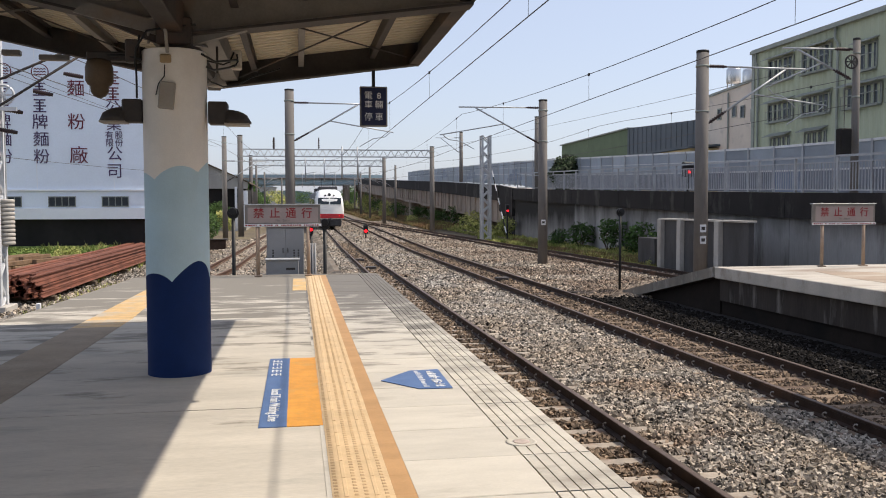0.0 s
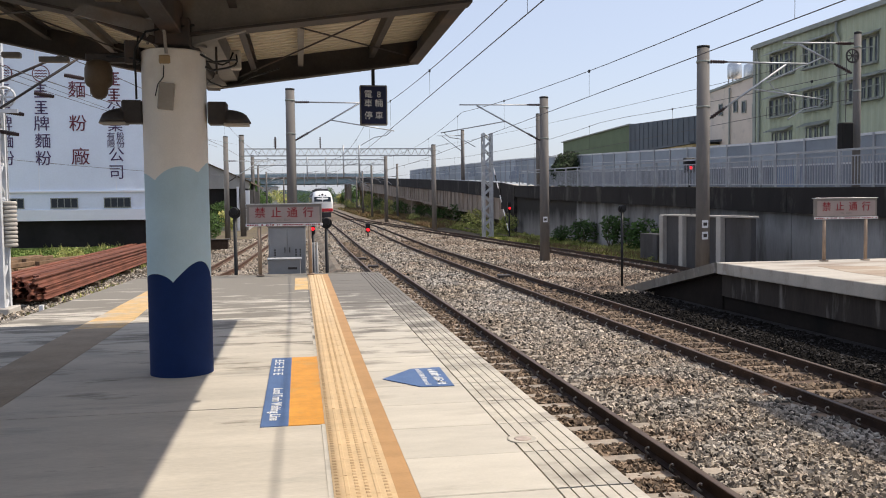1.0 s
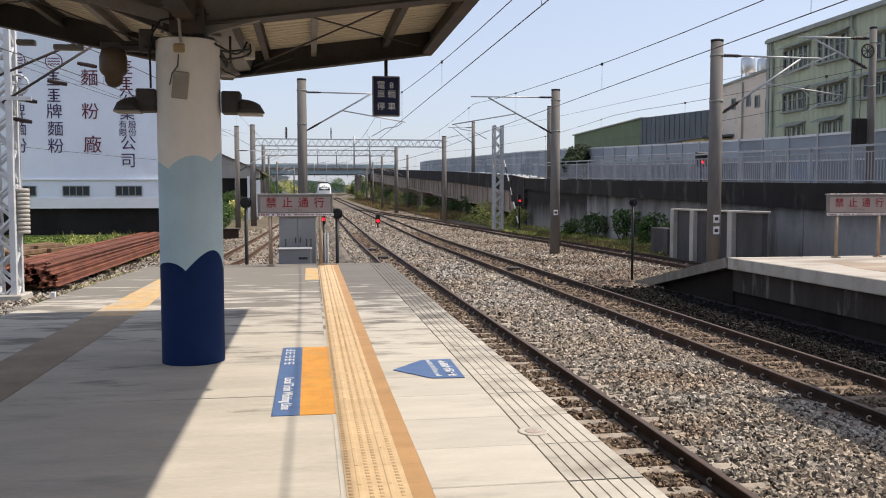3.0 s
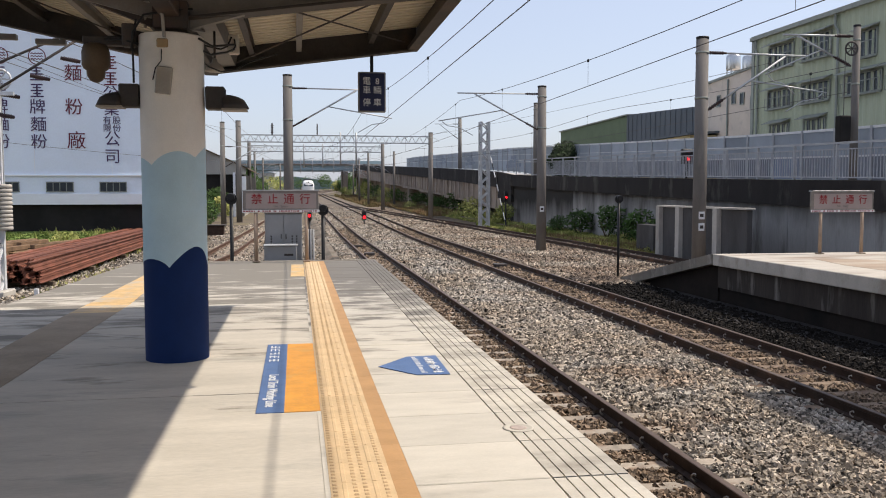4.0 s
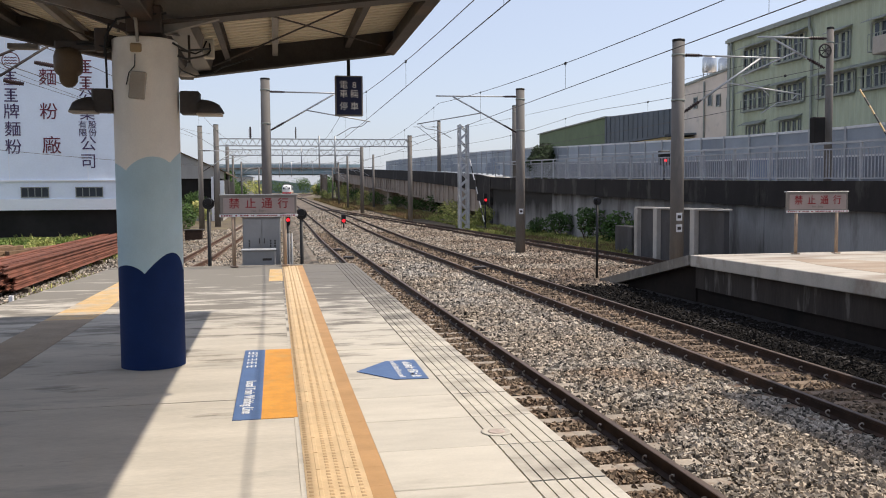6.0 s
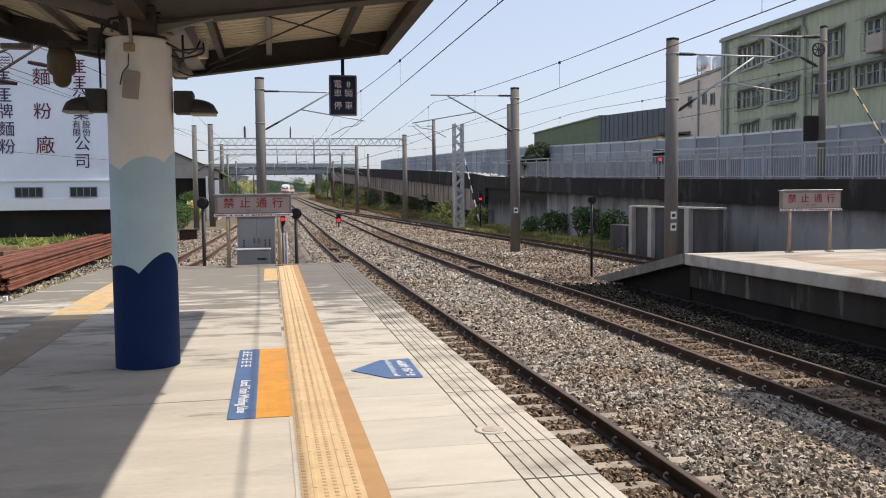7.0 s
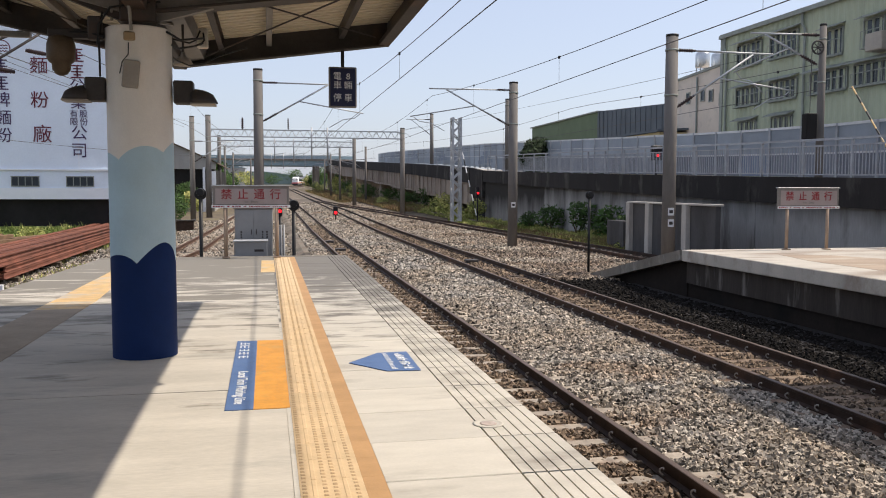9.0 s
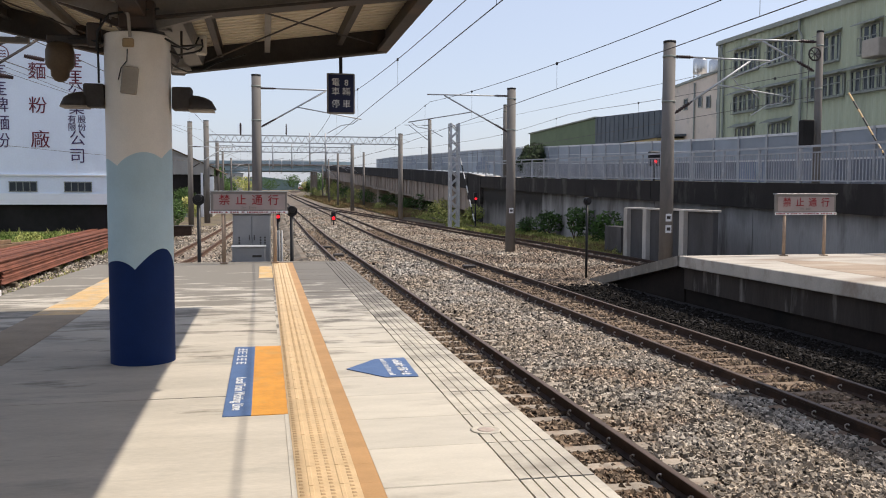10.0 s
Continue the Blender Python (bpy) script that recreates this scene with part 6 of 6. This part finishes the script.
# ---- plants ----
def leaves(sh, rng, centre, radii, n, size):
    for _ in range(n):
        d = Vector((rng.gauss(0, 1), rng.gauss(0, 1), rng.gauss(0, 1))).normalized()
        k = rng.uniform(0.45, 1.0) ** 0.5
        p = Vector(centre) + Vector((d.x * radii[0], d.y * radii[1], d.z * radii[2])) * k
        u = Vector((rng.gauss(0, 1), rng.gauss(0, 1), rng.gauss(0, 1))).normalized()
        w = u.orthogonal().normalized()
        s = size * rng.uniform(0.6, 1.4)
        sh.add([p - u * s, p + w * s * 0.45, p + u * s, p - w * s * 0.45], [(0, 1, 2, 3)])


def bush(x, y, r, h, seed, label, material, z=None, n=840):
    rng = random.Random(seed)
    zb = (rail_z(y) - 0.42 + (0.35 if x > 15.6 else 0)) if z is None else z
    b = thing("bush", label, "bush", (x, y, zb), "bushes")
    sh = Shape()
    for _ in range(7):
        a = rng.uniform(0, 6.28)
        q = rng.uniform(0, 0.6) * r
        rr = r * rng.uniform(0.35, 0.6)
        leaves(sh, rng, (q * math.cos(a), q * math.sin(a), h * rng.uniform(0.35, 0.7)), (rr, rr, h * 0.36), n // 7, 0.042 * max(r, h) + 0.025)
    part("foliage", sh, material, b)
    st = Shape()
    for _ in range(5):
        a = rng.uniform(0, 6.28)
        st.cyl((0, 0, 0), (0.4 * r * math.cos(a), 0.4 * r * math.sin(a), h * 0.6), 0.03, 0.01, n=5)
    part("woody_base", st, BARK, b)


BUSHES = [(16.3, 39.5, 0.95, 1.9, 0), (16.1, 36.0, 0.9, 1.5, 0), (16.3, 43.6, 1.0, 1.9, 0), (16.4, 48.5, 1.1, 1.7, 0), (15.2, 35.0, 0.6, 0.9, 1), (16.1, 52, 0.9, 1.1, 0),
          (16.2, 66, 1.4, 1.6, 1), (15.6, 72, 1.4, 1.5, 1), (16.6, 80, 1.8, 2.0, 1), (17.5, 92, 2.0, 2.3, 0), (17.2, 104, 2.0, 1.8, 0), (16.8, 118, 2.2, 2.0, 0), (16.4, 136, 2.4, 2.4, 0),
          (15.8, 155, 2.6, 2.6, 1), (16.4, 175, 2.6, 3.0, 0), (15.4, 198, 2.6, 4.0, 1), (17.5, 215, 2.6, 4.5, 0), (-9.5, 58, 1.6, 2.2, 0), (-8.0, 66, 1.6, 2.4, 0), (-7.4, 74, 1.6, 2.2, 0),
          (-9.2, 82, 2.0, 3.0, 0), (-7.9, 88, 1.8, 3.0, 0), (-6.9, 86.5, 1.3, 2.2, 1), (-12, 47, 1.0, 1.0, 1), (-15, 44, 1.2, 0.9, 1), (-10.0, 29, 0.7, 0.5, 1), (-13.0, 27.5, 0.9, 0.7, 1), (-9.0, 110, 2.2, 3.2, 1), (-11, 128, 2.6, 4.0, 0),
          (-9.0, 150, 2.6, 3.6, 1), (-8.0, 176, 3.0, 4.0, 0), (-9.0, 205, 3.2, 5.0, 0), (16.6, 21.5, 0.5, 0.6, 1), (16.5, 24.0, 0.45, 0.5, 0), (14.0, 302, 2.2, 4.5, 1), (15.6, 301, 2.4, 5.5, 0), (-6, 330, 5.0, 5.0, 1), (-15, 335, 6.0, 6.0, 0), (-26, 338, 6.0, 7.0, 0), (2, 430, 7.0, 7.0, 0), (14, 430, 7.0, 8.0, 0), (-10, 430, 8.0, 8.0, 1), (26, 420, 8.0, 9.0, 0), (17.6, 299, 2.6, 6.5, 0), (20.5, 303, 2.8, 7.0, 0), (13.4, 240, 1.6, 3.0, 1), (13.0, 218, 1.5, 2.2, 1), (14.2, 168, 1.6, 1.6, 1), (14.4, 142, 1.5, 1.4, 1), (15.0, 112, 1.4, 1.2, 1)]
bush(18.3, 57.2, 1.9, 2.45, 90, "dark green bush growing over the ramp railing", LEAF_DK, z=2.55, n=5200)
for i, (x, y, r, h, k) in enumerate(BUSHES):
    bush(x, y, r, h, 100 + i, "dense green bush along the railway wall" if x > 0 else "dense green bush beside the sidings", GRASS if k else LEAF)


def tufts(name, label, material, zones, seed, hgt):
    rng = random.Random(seed)
    sh = Shape()
    for x0, x1, y0, y1, n in zones:
        for _ in range(n):
            x, y = rng.uniform(x0, x1), rng.uniform(y0, y1)
            z = rail_z(y) - 0.42 + (0.35 if x > 15.6 else (0.2 if 12 < x else 0))
            if x < -8.0 and 46.4 < y < 50.2:
                z = -1.5 + (y - 46.4) * 0.23
            for _ in range(4):
                a = rng.uniform(0, 6.28)
                h = hgt * rng.uniform(0.4, 1.2) * (0.55 + 0.9 * abs(noise.noise(Vector((x * 0.5, y * 0.12, 1.7)))) * 2)
                w = 0.012 + y * 0.00035
                dx, dy = math.cos(a), math.sin(a)
                sh.add([(x - dy * w, y + dx * w, z), (x + dy * w, y - dx * w, z), (x + dx * h * 0.5, y + dy * h * 0.5, z + h)], [(0, 1, 2)])
    tagged(part(name, sh, material), label, "grass", kind="stuff")


tufts("grass", "patchy green grass on the bank below the wall", GRASS, [(14.6, 17.0, 34, 60, 5200), (14.7, 15.4, 34.5, 48, 3200), (13.9, 15.2, 54, 66, 2600), (14.6, 17.5, 60, 110, 3400), (-14, -7, 40, 56, 500), (-12, -9.8, 24, 40, 1300), (-9.8, -7.6, 34, 46, 500)], 3, 0.27)
tufts("bank_grass", "short green grass on the mill bank", BANK_G, [(-19.0, -8.4, 46.6, 49.9, 3600)], 13, 0.14)
tufts("low_weeds", "low sparse weeds beside the platform edge", GRASS, [(-7.4, -5.2, 24, 34, 420)], 11, 0.10)
tufts("dry_grass", "dry straw-coloured weeds along the track side", DRY, [(12.8, 16.6, 85, 200, 7000), (10.4, 14, 125, 235, 5000), (-6, -1, 110, 200, 1500), (14.6, 15.6, 34, 60, 1600)], 4, 0.4)


def tree(x, y, h, seed, label):
    rng = random.Random(seed)
    t = thing("tree", label, "tree", (x, y, rail_z(y) - 0.5), "trees")
    tr = Shape().cyl((0, 0, 0), (0, 0, h * 0.55), 0.22, 0.1, n=8)
    cr = Shape()
    for _ in range(9):
        a = rng.uniform(0, 6.28)
        q = rng.uniform(0.1, 0.33) * h
        z = h * rng.uniform(0.5, 0.88)
        tr.cyl((0, 0, h * 0.4), (q * math.cos(a), q * math.sin(a), z), 0.09, 0.03, n=5)
        leaves(cr, rng, (q * math.cos(a), q * math.sin(a), z), (h * 0.17, h * 0.17, h * 0.13), 110, 0.05 * h)
    part("trunk", tr, BARK, t)
    part("crown", cr, LEAF, t)


for i, (x, y, h) in enumerate([(22.5, 60.0, 6.2), (21.8, 61.5, 5.8), (-14, 150, 7), (-20, 170, 8), (-28, 190, 9), (-12, 215, 8), (-40, 215, 9), (24, 310, 8), (28, 285, 8), (-20, 300, 9), (-34, 320, 10), (33, 340, 10), (-50, 300, 10), (34, 385, 10)]):
    tree(x, y, h, 40 + i, "green broadleaf tree beside the railway")

for i, (x, y, w, d, h) in enumerate([(-60, 300, 30, 14, 9), (-120, 340, 40, 20, 12), (-24, 470, 26, 20, 9)]):
    fb = thing("far_building", "low grey building in the distance", "building", (x, y, 3.0), "far buildings")
    part("wall", Shape().box(-w / 2, 0, -4, w / 2, d, h), FAR_BLD, fb)
    part("roof", Shape().prism([(-w / 2 - 0.5, h), (w / 2 + 0.5, h), (0, h + 2.5)], 'y', -0.5, d + 0.5), BRIDGE, fb)
    for k in range(6):
        part("window", Shape().box(-w / 2 + (k + 0.3) * w / 6, -0.05, h * 0.5, -w / 2 + (k + 0.7) * w / 6, 0, h * 0.75), GLASS_DK, fb)

hs = Shape()
rngh = random.Random(9)
top = [(-2400 + 80 * k, 60 + 30 * math.sin(k * 0.7) + rngh.uniform(-12, 12)) for k in range(61)]
hs.prism([(-2400, -30)] + [(x, z * 0.55) for x, z in top] + [(2400, -30)], 'y', 2300, 2500)
tagged(part("backdrop", hs, HILL), "hazy low hills on the horizon", "hills", kind="structure")


# ---- train ----
def train():
    t = thing("express_train", "white express train with red lower front running away along the line", "train", (0, 0, 0))
    L = 20.0

    def section(y, w, h):
        """Rounded body ring from the floor up and over."""
        ring = []
        for i in range(19):
            a = math.pi * i / 18
            cx, sz = math.cos(a), math.sin(a)
            ring.append((w * math.copysign(abs(cx) ** 0.42, cx), y, 0.9 + (h - 0.9) * sz ** 0.55))
        return ring
    for car in range(2):
        y0 = car * (L + 0.6)
        sh, roof = Shape(), Shape()
        prof = [(0.0, 1.30, 2.4), (0.12, 1.37, 2.85), (0.35, 1.41, 3.2), (0.7, 1.43, 3.45), (1.2, 1.45, 3.65), (2.0, 1.45, 3.78), (3.0, 1.45, 3.85), (L, 1.45, 3.85)] if car == 0 else [(0.0, 1.45, 3.7), (L, 1.45, 3.7)]
        n = 19
        vs = [q for y, w, h in prof for q in section(y0 + y, w, h)]
        fs = [(j * n + i, j * n + (i + 1) % n, (j + 1) * n + (i + 1) % n, (j + 1) * n + i) for j in range(len(prof) - 1) for i in range(n)]
        fs += [tuple(range(n)), tuple((len(prof) - 1) * n + i for i in range(n))]
        sh.add(vs, fs, True)
        body = part("car_body", sh, TRAIN_W, t, "white painted car body")
        ra, rb = section(y0 + (2.2 if car == 0 else 0.0), 1.46, 3.74 if car else 3.82)[3:-3], section(y0 + L, 1.46, 3.88 if car == 0 else 3.74)[3:-3]
        m = len(ra)
        roof.add(ra + rb, [(i, i + 1, m + i + 1, m + i) for i in range(m - 1)], True)
        part("roof_cover", roof, TRAIN_ROOF, body, "dark grey roof covering")
        part("underframe", Shape().cbox(-1.2, y0 + 1.5, 0.35, 1.2, y0 + L - 1, 1.0, 0.05), TRAIN_G, body)
        for s in (-1, 1):
            part("orange_stripe", Shape().box(s * 1.455 - 0.01, y0 + 2.4, 1.1, s * 1.455 + 0.01, y0 + L - 0.2, 1.5), TRAIN_O, body)
            part("window_band", Shape().box(s * 1.44 - 0.015, y0 + 2.6, 1.95, s * 1.445 + 0.015, y0 + L - 0.4, 2.85), GLASS_DK, body)
        for yb in (3.5, L - 3.5):
            for s in (-1, 1):
                for dy in (-1.0, 1.0):
                    part("wheel", Shape().cyl((s * 0.5, y0 + yb + dy, 0.43), (s * 0.62, y0 + yb + dy, 0.43), 0.43, n=20), TRAIN_G, t)
        part("roof_unit", Shape().cbox(-0.95, y0 + 4, 3.6, 0.95, y0 + 9, 4.16, 0.08), TRAIN_G, body)
    for x0, x1 in ((-1.12, -0.05), (0.05, 1.12)):
        part("windscreen", Shape().prism([(-0.03, 2.36), (0.19, 3.0), (0.32, 2.98), (0.07, 2.33)], 'x', x0, x1), GLASS_DK, t, "dark sloping windscreen pane")
    part("red_front", Shape().cbox(-1.38, -0.04, 0.90, 1.38, 1.6, 1.50, 0.12), TRAIN_R, t, "red front skirt")
    part("coupler_skirt", Shape().cbox(-1.15, 0.0, 0.2, 1.15, 1.5, 0.9, 0.08), TRAIN_G, t)
    part("coupler", Shape().cbox(-0.15, -0.5, 0.75, 0.15, 0.1, 1.0, 0.04), TRAIN_G, t)
    part("emblem", Shape().cyl((0, 0.33, 3.30), (0, 0.9, 3.30), 0.15, n=16), TRAIN_G, t, "plain oval front badge")
    for s in (-1, 1):
        part("headlight", Shape().cyl((s * 0.42, 0.28, 3.22), (s * 0.42, 0.8, 3.22), 0.09, n=14), GLASS_DK, t)
        part("tail_lamp", Shape().cyl((s * 0.95, -0.06, 1.25), (s * 0.95, 0.2, 1.25), 0.05, n=14), RED_GLOW, t, "lit red tail lamp")
    pg = part("pantograph", Shape().tube([(-0.6, 6, 3.95), (-0.6, 7.2, 4.5), (-0.6, 6.2, 4.95), (0.6, 6.2, 4.95), (0.6, 7.2, 4.5), (0.6, 6, 3.95)], 0.03, 6), TRAIN_G, t)
    return t


TRAIN = train()


def motions():
    rows = []
    for k in range(21):
        t = k * 0.5
        y = 85 + 33 * t - 0.15 * t * t
        slope = (bend(y + 1) - bend(y - 1)) / 2
        rows.append((t, pose(track1_x(y), y, rail_z(y), 0.6, 0, -math.degrees(math.atan(slope)))))
    walk(TRAIN, rows)


motions()
